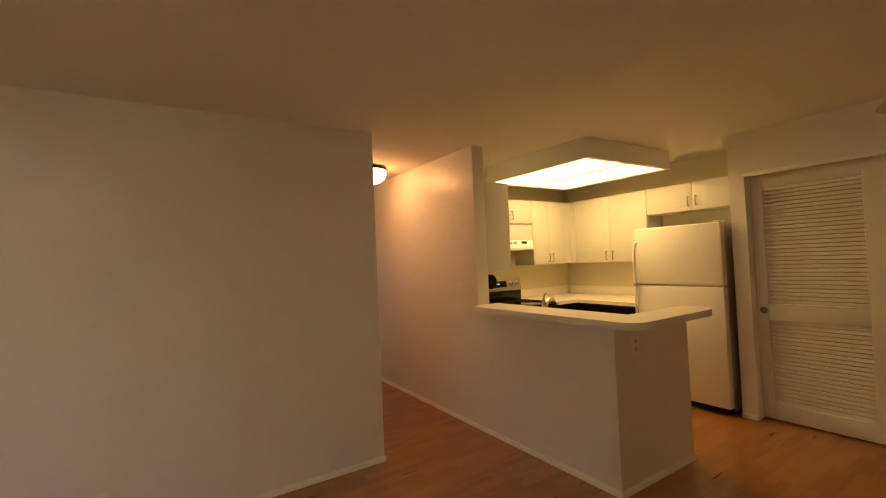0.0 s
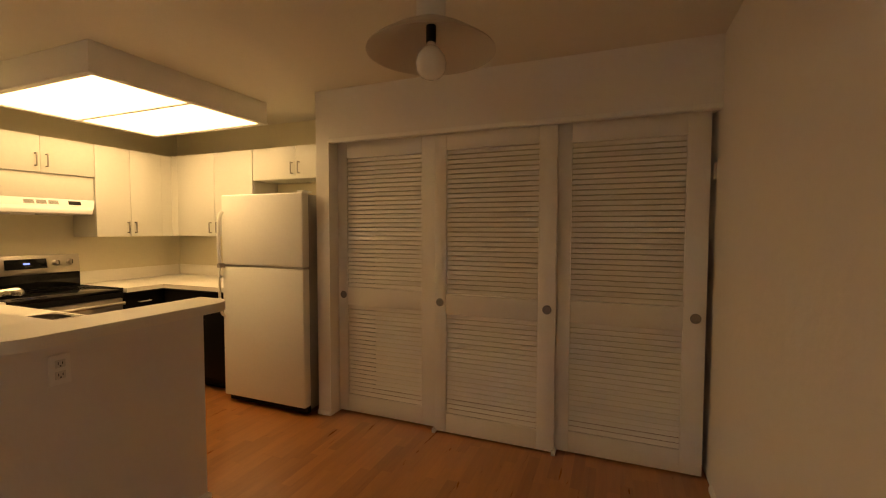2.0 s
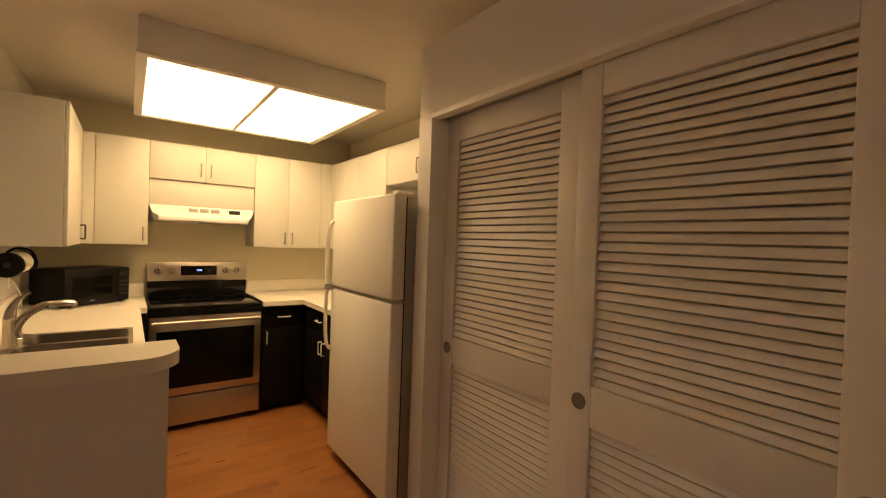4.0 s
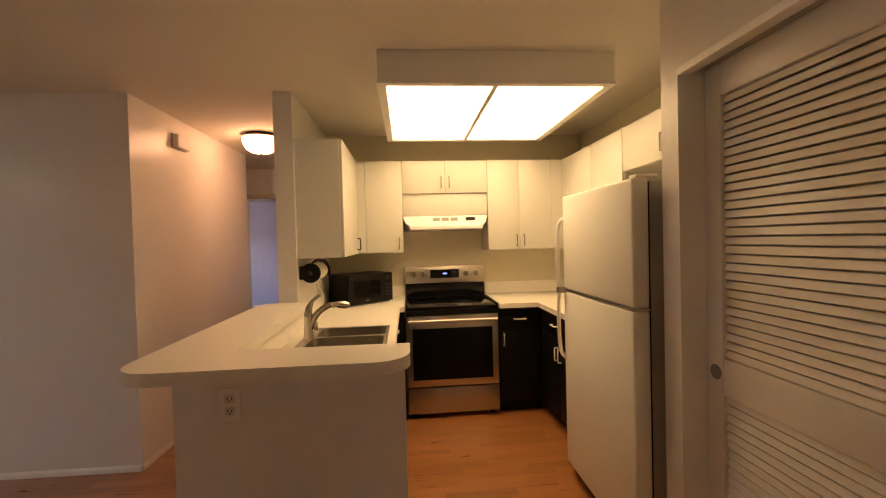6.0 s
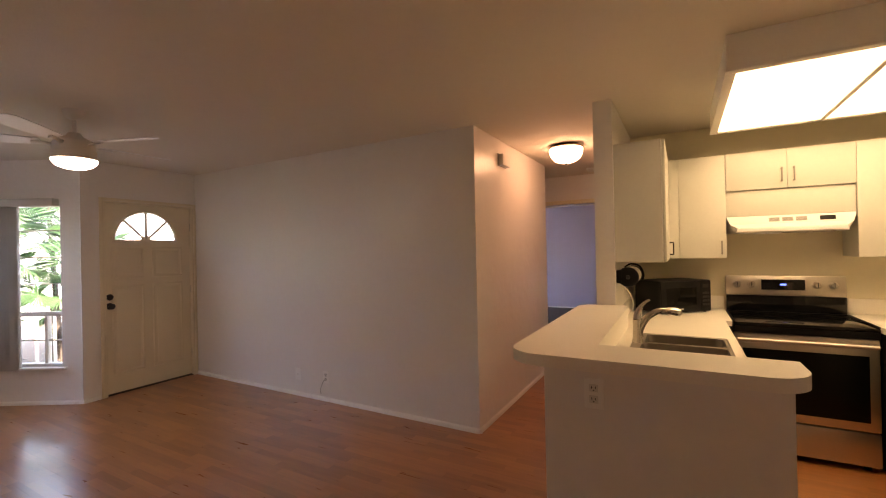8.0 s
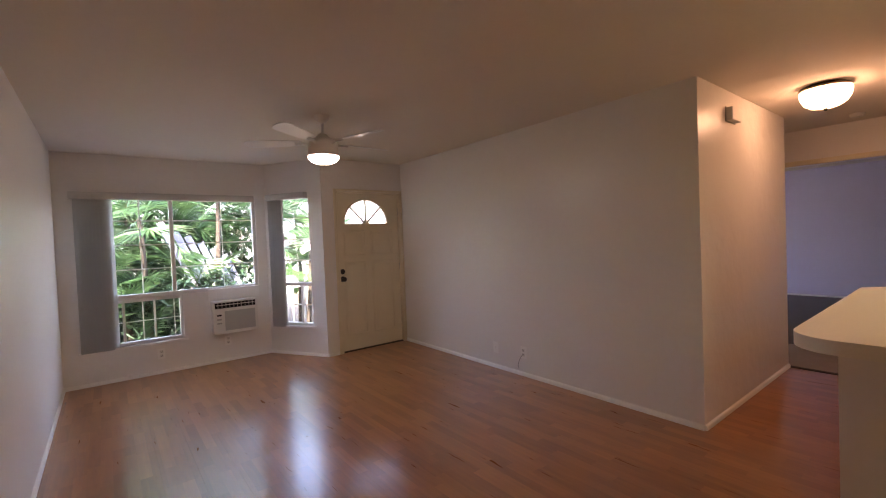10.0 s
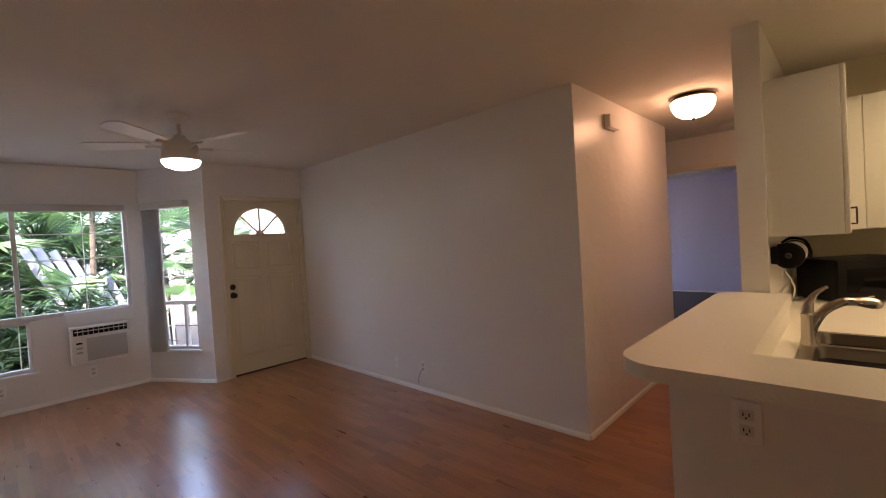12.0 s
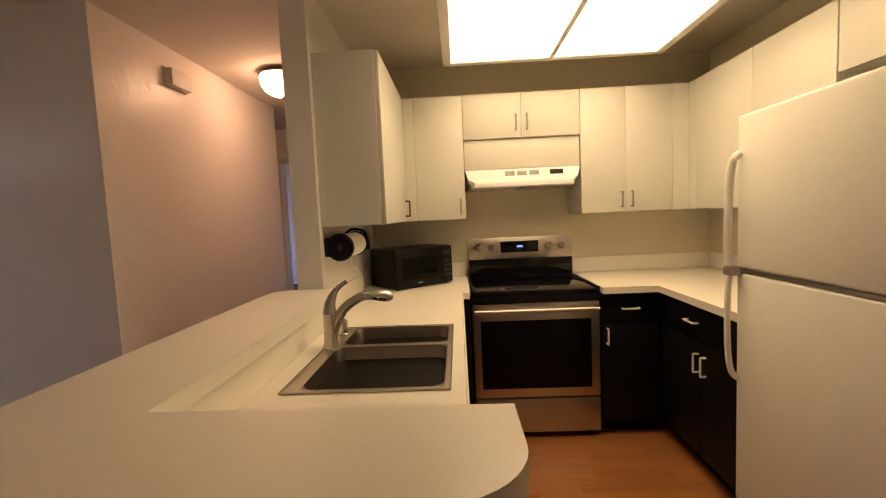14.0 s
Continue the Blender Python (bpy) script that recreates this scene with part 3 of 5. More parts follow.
bars += [("muntin", 0.209, 0.221, 0.922, 1.998, 0.024), ("muntin", 1.041, 1.049, 0.922, 1.998, 0.024)]
bars += [("muntin", -0.298, 0.553, 0.613, 0.623, 0.018)] + [("muntin", u - w, u + w, 0.402, 0.833, 0.024) for u, w in ((-0.09, 0.006), (0.025, 0.013), (0.20, 0.006), (0.31, 0.010), (0.50, 0.005))]
window("window_1", "large white gridded window with a view of garden palms", PLACE_A, bars,
       grid([-0.30, 0.215, 0.495], zs_hi) + grid([0.535, 1.045, 1.40], zs_hi) + grid([-0.30, 0.025, 0.31, 0.555], zs_lo), (-0.37, 0.62, -0.045, 0.01, 0.342, 0.365))
bars = [("window_frame", 0.12, 0.145, 0.375, 2.0, 0.07), ("window_frame", 0.68, 0.705, 0.375, 2.0, 0.07), ("window_frame", 0.145, 0.68, 1.975, 2.0, 0.07), ("window_frame", 0.145, 0.68, 0.375, 0.405, 0.07),
        ("mullion", 0.145, 0.68, 0.875, 0.92, 0.055), ("mullion", 0.50, 0.532, 0.405, 0.875, 0.05), ("muntin", 0.145, 0.68, 0.627, 0.641, 0.022)]
bars += [("muntin", 0.145, 0.68, z - 0.006, z + 0.006, 0.018) for z in (1.20, 1.467, 1.735)]
window("window_2", "narrow white gridded window in the angled bay wall", BAY, bars, grid([0.145, 0.68], [0.92, 1.20, 1.467, 1.735, 1.975]) + grid([0.145, 0.516, 0.68], [0.405, 0.634, 0.875]), (0.06, 0.74, -0.04, 0.01, 0.352, 0.375))


def blinds(name_label, place, u0, u1, stack, z_top, z_bot):
    """A valance and a stack of vertical vanes drawn to one side."""
    b = thing("vertical_blind", name_label, "blind")
    val = part("valance", moved(box(u0, u1, -0.085, -0.005, z_top - 0.075, z_top, 0.006), place), BLIND, b)
    part("end_cap", moved(box(u0 - 0.006, u0, -0.085, -0.005, z_top - 0.077, z_top + 0.002, 0.002), place), WHITE, val)
    n = 9
    for k in range(n):
        u = stack[0] + (stack[1] - stack[0]) * k / (n - 1)
        m = place @ Matrix.Translation((u, -0.052, 0)) @ Matrix.Rotation(radians(24 + random.uniform(-5, 5)), 4, "Z")
        vane = bmesh.new()
        pts = [(-0.044, 0.0), (-0.022, 0.007), (0, 0.009), (0.022, 0.007), (0.044, 0.0)]
        lo, hi = [vane.verts.new((x, y, z_bot)) for x, y in pts], [vane.verts.new((x, y, z_top - 0.076)) for x, y in pts]
        for i in range(4):
            vane.faces.new((lo[i], lo[i + 1], hi[i + 1], hi[i]))
        bmesh.ops.solidify(vane, geom=vane.faces[:], thickness=0.0015)
        part("vane", moved(vane, m), BLIND, b)


blinds("grey-white vertical blind drawn to one side of the large window", PLACE_A, -0.375, 1.405, (-0.305, -0.06), 2.035, 0.355)
blinds("grey-white vertical blind drawn aside at the narrow window", BAY, 0.08, 0.69, (0.15, 0.285), 2.045, 0.36)


def air_conditioner():
    a = thing("air_conditioner", "white window air conditioner set into the wall under the window", "air conditioner", (-3.37, 1.11, 0.37))
    y0, y1, z0, z1, xf = 0.865, 1.357, 0.374, 0.758, -3.29
    part("body", box(-3.64, xf - 0.02, y0, y1, z0, z1, 0.008), WHITE, a)
    front = part("front_panel", box(xf - 0.02, xf, y0 - 0.004, y1 + 0.004, z0 - 0.003, z1 - 0.085, 0.008), WHITE, a)
    part("intake_grille", box(xf, xf + 0.004, y0 + 0.12, y1 - 0.03, z0 + 0.03, z1 - 0.12, 0.002), ACGRILLE, front)
    for k in range(9):
        z = z0 + 0.045 + k * 0.0235
        part("grille_bar", box(xf + 0.004, xf + 0.008, y0 + 0.125, y1 - 0.035, z, z + 0.013), ACGRILLE, front)
    part("outlet_recess", box(xf - 0.03, xf - 0.014, y0 + 0.02, y1 - 0.02, z1 - 0.087, z1 - 0.012), BLACK, a)
    for k in range(10):
        y = y0 + 0.05 + k * 0.043
        part("louver", box(xf - 0.016, xf - 0.004, y, y + 0.006, z1 - 0.083, z1 - 0.02), GREYW, a)
    for z in (z1 - 0.045,):
        part("deflector", moved(box(-0.002, 0.002, y0 + 0.03, y1 - 0.03, -0.005, 0.005), Matrix.Translation((xf - 0.003, 0, z)) @ Matrix.Rotation(radians(-70), 4, "Y")), WHITE, a)
    part("top_lip", box(xf - 0.022, xf, y0 - 0.004, y1 + 0.004, z1 - 0.018, z1 + 0.002, 0.004), WHITE, a)
    for k, z in enumerate((0.585, 0.535, 0.49)):
        part("control_button", box(xf, xf + 0.005, y0 + 0.035, y0 + 0.085, z, z + 0.018, 0.002), GREYW if k else BLACK, front)


air_conditioner()
solid("filler_panel", box(-3.495, -3.435, 0.845, 1.43, 0.762, 0.90, 0.005), TRIM, "white painted filler board above the air conditioner", "panel")


def outlet(x, y, z, axis, label, sockets=True, sign=-1):
    """A cover plate on a wall; axis: the wall's normal, sign: the side the room is on."""
    o = thing("wall_outlet", label, "outlet", (x, y, z), "wall plates")
    def put(name, u0, u1, z0, z1, d0, d1, mat, parent, b=0.0015):
        d0, d1 = sorted((sign * d0, sign * d1))
        bm = box(x + u0, x + u1, y + d0, y + d1, z + z0, z + z1, b, 1) if axis == "y" else box(x + d0, x + d1, y + u0, y + u1, z + z0, z + z1, b, 1)
        return part(name, bm, mat, parent)
    plate = put("plate", -0.036, 0.036, -0.059, 0.059, 0.0, 0.006, TRIM, o)
    if sockets:
        for c in (-0.022, 0.022):
            s = put("socket", -0.017, 0.017, c - 0.015, c + 0.015, 0.006, 0.0085, SOCKET, o)
            for u in (-0.007, 0.007):
                put("slot", u - 0.0014, u + 0.0014, c - 0.003, c + 0.007, 0.0085, 0.009, DARK, s, 0)
            put("slot", -0.0025, 0.0025, c - 0.011, c - 0.006, 0.0085, 0.009, DARK, s, 0)
    else:
        put("toggle", -0.005, 0.005, -0.012, 0.012, 0.006, 0.013, WHITE, o)
    return o


outlet(2.252, 1.7615, 0.882, "y", "white duplex outlet on the bar's front wall")
outlet(-0.51, 3.126, 0.235, "y", "white outlet low on the living room wall with a cable")
outlet(-0.90, 3.1305, 0.22, "y", "white blank plate low on the living room wall", False)
outlet(-3.455, 1.04, 0.255, "x", "white outlet on the wall under the air conditioner", True, 1)
outlet(-3.455, 0.345, 0.225, "x", "white outlet on the wall under the large window", True, 1)
outlet(2.05, 3.02 + 0.30, 1.20, "x", "white light switch on the hall wall", False, -1)
solid("cable", tube(smooth_path([(-0.51, 3.118, 0.225), (-0.52, 3.09, 0.19), (-0.55, 3.095, 0.14), (-0.57, 3.105, 0.10), (-0.565, 3.107, 0.07)]), 0.004, 8), GREYW, "short loose cable hanging from the wall outlet", "cable")
chime = thing("door_chime", "off-white box of the door chime high on the hall wall", "door chime", (1.14, 3.71, 2.20))
part("cover", box(1.142, 1.19, 3.615, 3.80, 2.207, 2.307, 0.006), WHITE, chime)
part("back_plate", box(1.14, 1.146, 3.607, 3.808, 2.20, 2.314, 0.002), GREYW, chime)
smoke = thing("smoke_detector", "round white smoke detector on the hall ceiling", "smoke detector", (1.59, 5.62, 2.40))
part("base", lathe([(0.0, 2.44), (0.062, 2.44), (0.062, 2.428), (0.0, 2.428)], 28, (1.59, 5.62, 0)), WHITE, smoke)
part("cover", lathe([(0.0, 2.428), (0.056, 2.428), (0.05, 2.408), (0.03, 2.402), (0.0, 2.402)], 28, (1.59, 5.62, 0)), WHITE, smoke)


# ---- hall doorways ----
def casing(x0, x1, z1, y):
    bm = box(x0 - 0.055, x0, y - 0.014, y, 0, z1 + 0.055, 0.004)
    box(x1, x1 + 0.055, y - 0.014, y, 0, z1 + 0.055, 0.004, 2, bm)
    box(x0 + 0.0005, x1 - 0.0005, y - 0.014, y, z1, z1 + 0.055, 0.004, 2, bm)
    structure("trim_doorway", bm, DOORPAINT, "cream casing round a hall doorway", "door frame")


casing(0.80, 2.02, 2.05, 6.03)
side_casing = box(2.106, 2.12, 5.245, 5.30, 0, 2.105, 0.004)
box(2.106, 2.12, 5.95, 6.005, 0, 2.105, 0.004, 2, side_casing)
box(2.106, 2.12, 5.3005, 5.9495, 2.05, 2.105, 0.004, 2, side_casing)
structure("trim_doorway", side_casing, DOORPAINT, "cream casing round a hall doorway", "door frame")
hall_door = thing("door_2", "cream hall door standing slightly ajar", "door", (2.19, 5.93, 0), kind="structure")
AJAR = pose(2.195, 5.935, 0, 0, 0, 14)
part("slab", moved(box(-0.018, 0.018, -0.62, 0, 0.02, 2.035, 0.004), AJAR), DOORPAINT, hall_door)
part("door_knob", moved(lathe([(0.0, 0.0), (0.03, 0.0), (0.012, 0.012), (0.012, 0.03), (0.028, 0.04), (0.022, 0.062), (0.0, 0.066)], 20, (-0.018, -0.56, 0.95), Matrix.Rotation(radians(-90), 4, "Y")), AJAR), HANDLE, hall_door)
bed_door = thing("door_3", "white bedroom door standing wide open", "door", (2.0, 6.55, 0), kind="structure")
part("slab", box(1.975, 2.012, 6.16, 6.96, 0.02, 2.03, 0.004), TRIM, bed_door)
for z in (0.25, 1.05, 1.82):
    part("hinge", tube([(2.013, 6.15, z - 0.045), (2.013, 6.15, z + 0.045)], 0.007, 10), HANDLE, bed_door)
structure("window_3", joined(box(-2.96, -2.92, 8.3, 10.1, 1.3, 1.34), box(-2.96, -2.92, 9.18, 9.22, 0.55, 1.3)), FRAMEW, "white bars of the bedroom window", "window")


# ---- lamps ----
def light_box():
    b = thing("ceiling_light_box", "boxed fluorescent ceiling light with two lit diffuser panels", "ceiling light", (3.40, 3.10, 2.275))
    x0, x1, y0, y1, z0 = 2.765, 4.04, 2.44, 3.76, 2.275
    w = 0.02
    for c in ((x0, x1, y0, y0 + w), (x0, x1, y1 - w, y1), (x0, x0 + w, y0 + w, y1 - w), (x1 - w, x1, y0 + w, y1 - w)):
        part("side_board", box(*c, z0 + 0.004, H, 0.002), TRIM, b)
    t = 0.042
    for c in ((x0 - 0.006, x1 + 0.006, y0 - 0.006, y0 + t), (x0 - 0.006, x1 + 0.006, y1 - t, y1 + 0.006), (x0 - 0.006, x0 + t, y0 + t, y1 - t), (x1 - t, x1 + 0.006, y0 + t, y1 - t)):
        part("bottom_trim", box(*c, z0 - 0.010, z0 + 0.003, 0.003), TRIM, b)
    xm = 3.395
    part("divider", box(xm - 0.014, xm + 0.014, y0 + t, y1 - t, z0 - 0.008, z0 + 0.010, 0.002), TRIM, b)
    for u0, u1 in ((x0 + t, xm - 0.0145), (xm + 0.0145, x1 - t)):
        part("diffuser", box(u0, u1, y0 + t, y1 - t, z0 + 0.004, z0 + 0.010), DIFFUSER, b, "glowing prismatic diffuser panel")


light_box()
dome = thing("ceiling_dome_lamp", "lit ribbed glass dome lamp on a bronze metal pan", "ceiling light", (1.61, 4.195, 2.44))
part("pan", lathe([(0.0, 2.44), (0.120, 2.44), (0.128, 2.426), (0.156, 2.419), (0.160, 2.412), (0.156, 2.405), (0.0, 2.405)], 40, (1.61, 4.195, 0)), BRONZE, dome, "bronze lamp pan")
rib = bmesh.new()
prof = [(0.150, 2.402), (0.153, 2.385), (0.145, 2.345), (0.122, 2.305), (0.085, 2.28), (0.04, 2.268), (0.012, 2.266)]
rings = []
for r, z in prof:
    rings.append([rib.verts.new((1.61 + r * (1 + 0.02 * math.cos(24 * math.pi * k / 36 * 2)) * math.cos(2 * math.pi * k / 72), 4.195 + r * (1 + 0.02 * math.cos(24 * math.pi * k / 36 * 2)) * math.sin(2 * math.pi * k / 72), z)) for k in range(72)])
for a, b in zip(rings, rings[1:]):
    for k in range(72):
        rib.faces.new((a[k], a[(k + 1) % 72], b[(k + 1) % 72], b[k]))
rib.faces.new(rings[-1])
bmesh.ops.recalc_face_normals(rib, faces=rib.faces)
part("glass_dome", rib, DOME, dome, "lit ribbed glass dome")
part("finial", lathe([(0.0, 2.27), (0.012, 2.268), (0.014, 2.258), (0.008, 2.248), (0.0, 2.245)], 16, (1.61, 4.195, 0)), HANDLEB, dome)


def ceiling_fan():
    f = thing("ceiling_fan", "white ceiling fan with a lit bowl lamp, at rest", "ceiling fan", (-0.98, 1.33, 2.44))
    c = (-0.98, 1.33, 0)
    part("canopy", lathe([(0.0, 2.44), (0.062, 2.44), (0.06, 2.42), (0.035, 2.385), (0.016, 2.375), (0.0, 2.375)], 28, c), WHITE, f)
    part("rod", lathe([(0.0, 2.38), (0.013, 2.38), (0.013, 2.27), (0.0, 2.27)], 14, c), WHITE, f)
    part("motor_housing", lathe([(0.0, 2.29), (0.035, 2.29), (0.05, 2.265), (0.098, 2.24), (0.115, 2.215), (0.115, 2.18), (0.122, 2.165), (0.122, 2.125), (0.0, 2.125)], 36, c), WHITE, f)
    part("lamp_ring", lathe([(0.0, 2.125), (0.127, 2.125), (0.127, 2.108), (0.0, 2.108)], 36, c), WHITE, f)
    part("lamp_bowl", lathe([(0.122, 2.108), (0.121, 2.095), (0.10, 2.07), (0.06, 2.053), (0.0, 2.047)], 36, c), FANGLASS, f, "lit white glass bowl")
    for k in range(5):
        ang = radians(20 + 72 * k)
        m = Matrix.Translation(Vector(c)) @ Matrix.Rotation(ang, 4, "Z")
        arm = part("blade_arm", moved(tube([(0.10, 0, 2.20), (0.16, 0, 2.212), (0.22, 0, 2.214)], [0.016, 0.013, 0.018], 10, 0.4), m), WHITE, f)
        outline = [(0.17, -0.045), (0.35, -0.06), (0.54, -0.066), *arc(0.555, 0.0, 0.066, -80, 80, 8), (0.54, 0.066), (0.35, 0.06), (0.17, 0.045)]
        part("blade", moved(prism(outline, -0.003, 0.003, 0.0015, 1), m @ Matrix.Translation((0, 0, 2.222)) @ Matrix.Rotation(radians(11), 4, "X")), WHITE, f)


ceiling_fan()


def pendant():
    c = (2.90, 0.487, 0)
    p = thing("pendant_lamp", "unlit white metal dish lamp with a globe bulb on the ceiling", "ceiling light", (2.90, 0.487, 2.44))
    part("canopy", lathe([(0.0, 2.44), (0.058, 2.44), (0.058, 2.26), (0.05, 2.245), (0.0, 2.245)], 28, c), WHITE, p)
    part("shade", lathe([(0.045, 2.250), (0.10, 2.228), (0.17, 2.190), (0.235, 2.148), (0.256, 2.132), (0.258, 2.126), (0.25, 2.128), (0.165, 2.178), (0.095, 2.214), (0.03, 2.230)], 56, c), SHADE, p, "white metal dish shade")
    part("socket", lathe([(0.0, 2.24), (0.020, 2.24), (0.020, 2.165), (0.0, 2.165)], 18, c), BLACK, p)
    part("bulb", lathe([(0.0, 2.172), (0.015, 2.168), (0.017, 2.152), (0.038, 2.136), (0.055, 2.112), (0.0615, 2.083), (0.056, 2.052), (0.040, 2.031), (0.018, 2.021), (0.0, 2.020)], 32, c), BULB, p, "white globe bulb, unlit")



pendant()


# ---- bar and worktops ----
structure("wall_bar", prism([(2.055, 1.765), (2.872, 1.758), (2.872, 1.85), (2.232, 1.85), (2.232, 3.07), (2.05, 3.07)], 0, 1.02), WALL, "white painted half wall under the raised bar top")
bar_pts = [*arc(2.092, 1.682, 0.130, 182, 270, 10), *arc(2.774, 1.672, 0.120, 270, 360, 10), (2.894, 1.80), (2.262, 1.80), (2.255, 3.06), *arc(2.036, 2.965, 0.085, 90, 178, 6)]
bar = thing("bar_top", "cream laminate raised bar top with rounded corners", "bar counter", (2.4, 1.66, 1.021))
part("core", prism(bar_pts, 1.021, 1.0585), LAM, bar)
part("top_sheet", prism(bar_pts, 1.0588, 1.065, 0.003), LAM, bar)


def slab_of(cells, z0, z1):
    """One closed slab over rectangles (x0, x1, y0, y1) that touch edge to edge."""
    xs = sorted({c[k] for c in cells for k in (0, 1)})
    ys = sorted({c[k] for c in cells for k in (2, 3)})
    full = lambda i, k: 0 <= i < len(xs) - 1 and 0 <= k < len(ys) - 1 and any(c[0] < (xs[i] + xs[i + 1]) / 2 < c[1] and c[2] < (ys[k] + ys[k + 1]) / 2 < c[3] for c in cells)
    bm = bmesh.new()
    quad = lambda *p: bm.faces.new([bm.verts.new(q) for q in p])
    for i in range(len(xs) - 1):
        for k in range(len(ys) - 1):
            if not full(i, k):
                continue
            a, b, c, d = xs[i], xs[i + 1], ys[k], ys[k + 1]
            for z in (z0, z1):
                quad((a, c, z), (b, c, z), (b, d, z), (a, d, z))
            for near, p, q in (((i - 1, k), (a, c), (a, d)), ((i + 1, k), (b, c), (b, d)), ((i, k - 1), (a, c), (b, c)), ((i, k + 1), (a, d), (b, d))):
                if not full(*near):
                    quad((*p, z0), (*q, z0), (*q, z1), (*p, z1))
    bmesh.ops.remove_doubles(bm, verts=bm.verts, dist=1e-5)
    bmesh.ops.recalc_face_normals(bm, faces=bm.faces)
    return bm


hx0, hx1, hy0, hy1 = 2.335, 2.765, 2.215, 2.86
WORKTOP = [(2.233, hx0, 1.851, 3.071), (hx0, 2.815, 1.851, hy0), (hx0, hx1, hy1, 3.071), (hx1, 2.815, hy0, 3.071), (2.172, 2.815, 3.071, 3.60), (2.172, 2.860, 3.60, 4.275)]
worktop = solid("worktop", slab_of(WORKTOP, 0.882, 0.92), LAM, "cream laminate worktop around the sink and microwave corner", "worktop")
part("front_edge", box(2.8155, 2.822, 1.851, 3.60, 0.881, 0.919, 0.003), LAM, worktop)
part("upstand", box(2.2325, 2.245, 1.851, 3.068, 0.921, 1.020, 0.002), LAM, worktop)
part("upstand", box(2.1725, 2.860, 4.262, 4.279, 0.921, 1.025, 0.003), LAM, worktop)
part("upstand", box(2.1705, 2.186, 3.075, 4.261, 0.921, 1.025, 0.003), LAM, worktop)
worktop2 = solid("worktop", prism([(3.632, 3.595), (3.945, 3.595), (3.945, 2.80), (4.618, 2.80), (4.618, 4.278), (3.632, 4.278)], 0.882, 0.92, 0.005), LAM, "cream laminate corner worktop between range and fridge", "worktop")
part("upstand", box(3.632, 4.603, 4.262, 4.279, 0.921, 1.03, 0.003), LAM, worktop2)
part("upstand", box(4.604, 4.619, 2.80, 4.279, 0.921, 1.03, 0.003), LAM, worktop2)


# ---- cabinets ----
def pull(name, p0, p1, out, mat, parent, r=0.0054):
    """A bent bar handle from p0 to p1 that stands off by the vector out."""
    a, b, o = Vector(p0), Vector(p1), Vector(out)
    d = (b - a).normalized() * 0.007
    return part(name, tube([a, a + o - d * 0.2, a + o + d, b + o - d, b + o + d * 0.2, b], r, 8), mat, parent)


def cabinet(label, carcass, doors, face, mat, handle_mat, group, kick=None, fillers=()):
    """carcass: box; doors: (u0, u1, z0, z1, handle) with handle (u, z, 'v'|'h') ; face: ('x'|'y', place, sign)."""
    x0, x1, y0, y1, z0, z1 = carcass
    c = thing("wall_cabinet" if z0 > 1 else "base_cabinet", label, "cabinet", ((x0 + x1) / 2, (y0 + y1) / 2, z0 if kick is None else 0), group)
    part("carcass", box(*carcass, 0.0015, 1), mat, c)
    axis, w, sign = face
    for u0, u1, a, b, hnd in doors:
        lo, hi = sorted((w, w + sign * 0.019))
        bm = box(lo, hi, u0, u1, a, b, 0.0025) if axis == "x" else box(u0, u1, lo, hi, a, b, 0.0025)
        d = part("drawer_front" if b - a < 0.2 else "door", bm, mat, c)
        if hnd:
            u, z, way = hnd
            f = w + sign * 0.019
            half = 0.046
            e0, e1 = ((u, z - half), (u, z + half)) if way == "v" else ((u - half, z), (u + half, z))
            at = (lambda q: (f, q[0], q[1])) if axis == "x" else (lambda q: (q[0], f, q[1]))
            out = (sign * 0.027, 0, 0) if axis == "x" else (0, sign * 0.027, 0)
            pull("handle", at(e0), at(e1), out, handle_mat, d)
    for f in fillers:
        part("filler", box(*f, 0.001, 1), mat, c)
    if kick:
        part("toe_kick", box(*kick), BLACK, c)
    return c


ZB, ZT = 1.348, 2.14
up = "upper kitchen cabinets"
cabinet("cream wall cabinet beside the pillar with its door to the kitchen", (2.172, 2.458, 3.10, 4.278, ZB, ZT), [(3.103, 3.90, ZB + 0.002, ZT - 0.002, (3.845, 1.43, "v"))], ("x", 2.460, 1), CAB, HANDLEB, up)
cabinet("narrow cream wall cabinet beside the range hood", (2.50, 2.862, 3.957, 4.278, ZB, ZT), [(2.548, 2.8635, ZB + 0.002, ZT - 0.002, (2.832, 1.43, "v"))], ("y", 3.955, -1), CAB, PULL, up, fillers=((2.478, 2.546, 3.940, 3.956, ZB, ZT), (2.459, 2.4765, 3.902, 3.956, ZB, ZT)))
cabinet("short cream two-door cabinet above the range hood", (2.866, 3.612, 3.957, 4.278, 1.855, ZT), [(2.8655, 3.2382, 1.857, ZT - 0.002, (3.205, 1.952, "v")), (3.2398, 3.6125, 1.857, ZT - 0.002, (3.275, 1.952, "v"))], ("y", 3.955, -1), CAB, PULL, up)
cabinet("cream two-door wall cabinet in the corner", (3.616, 4.29, 3.957, 4.278, ZB, ZT), [(3.6145, 3.8982, ZB + 0.002, ZT - 0.002, (3.868, 1.43, "v")), (3.8998, 4.19, ZB + 0.002, ZT - 0.002, (3.932, 1.43, "v"))], ("y", 3.955, -1), CAB, PULL, up, fillers=((4.192, 4.297, 3.940, 3.956, ZB, ZT), (4.2985, 4.317, 3.862, 3.956, ZB, ZT)))
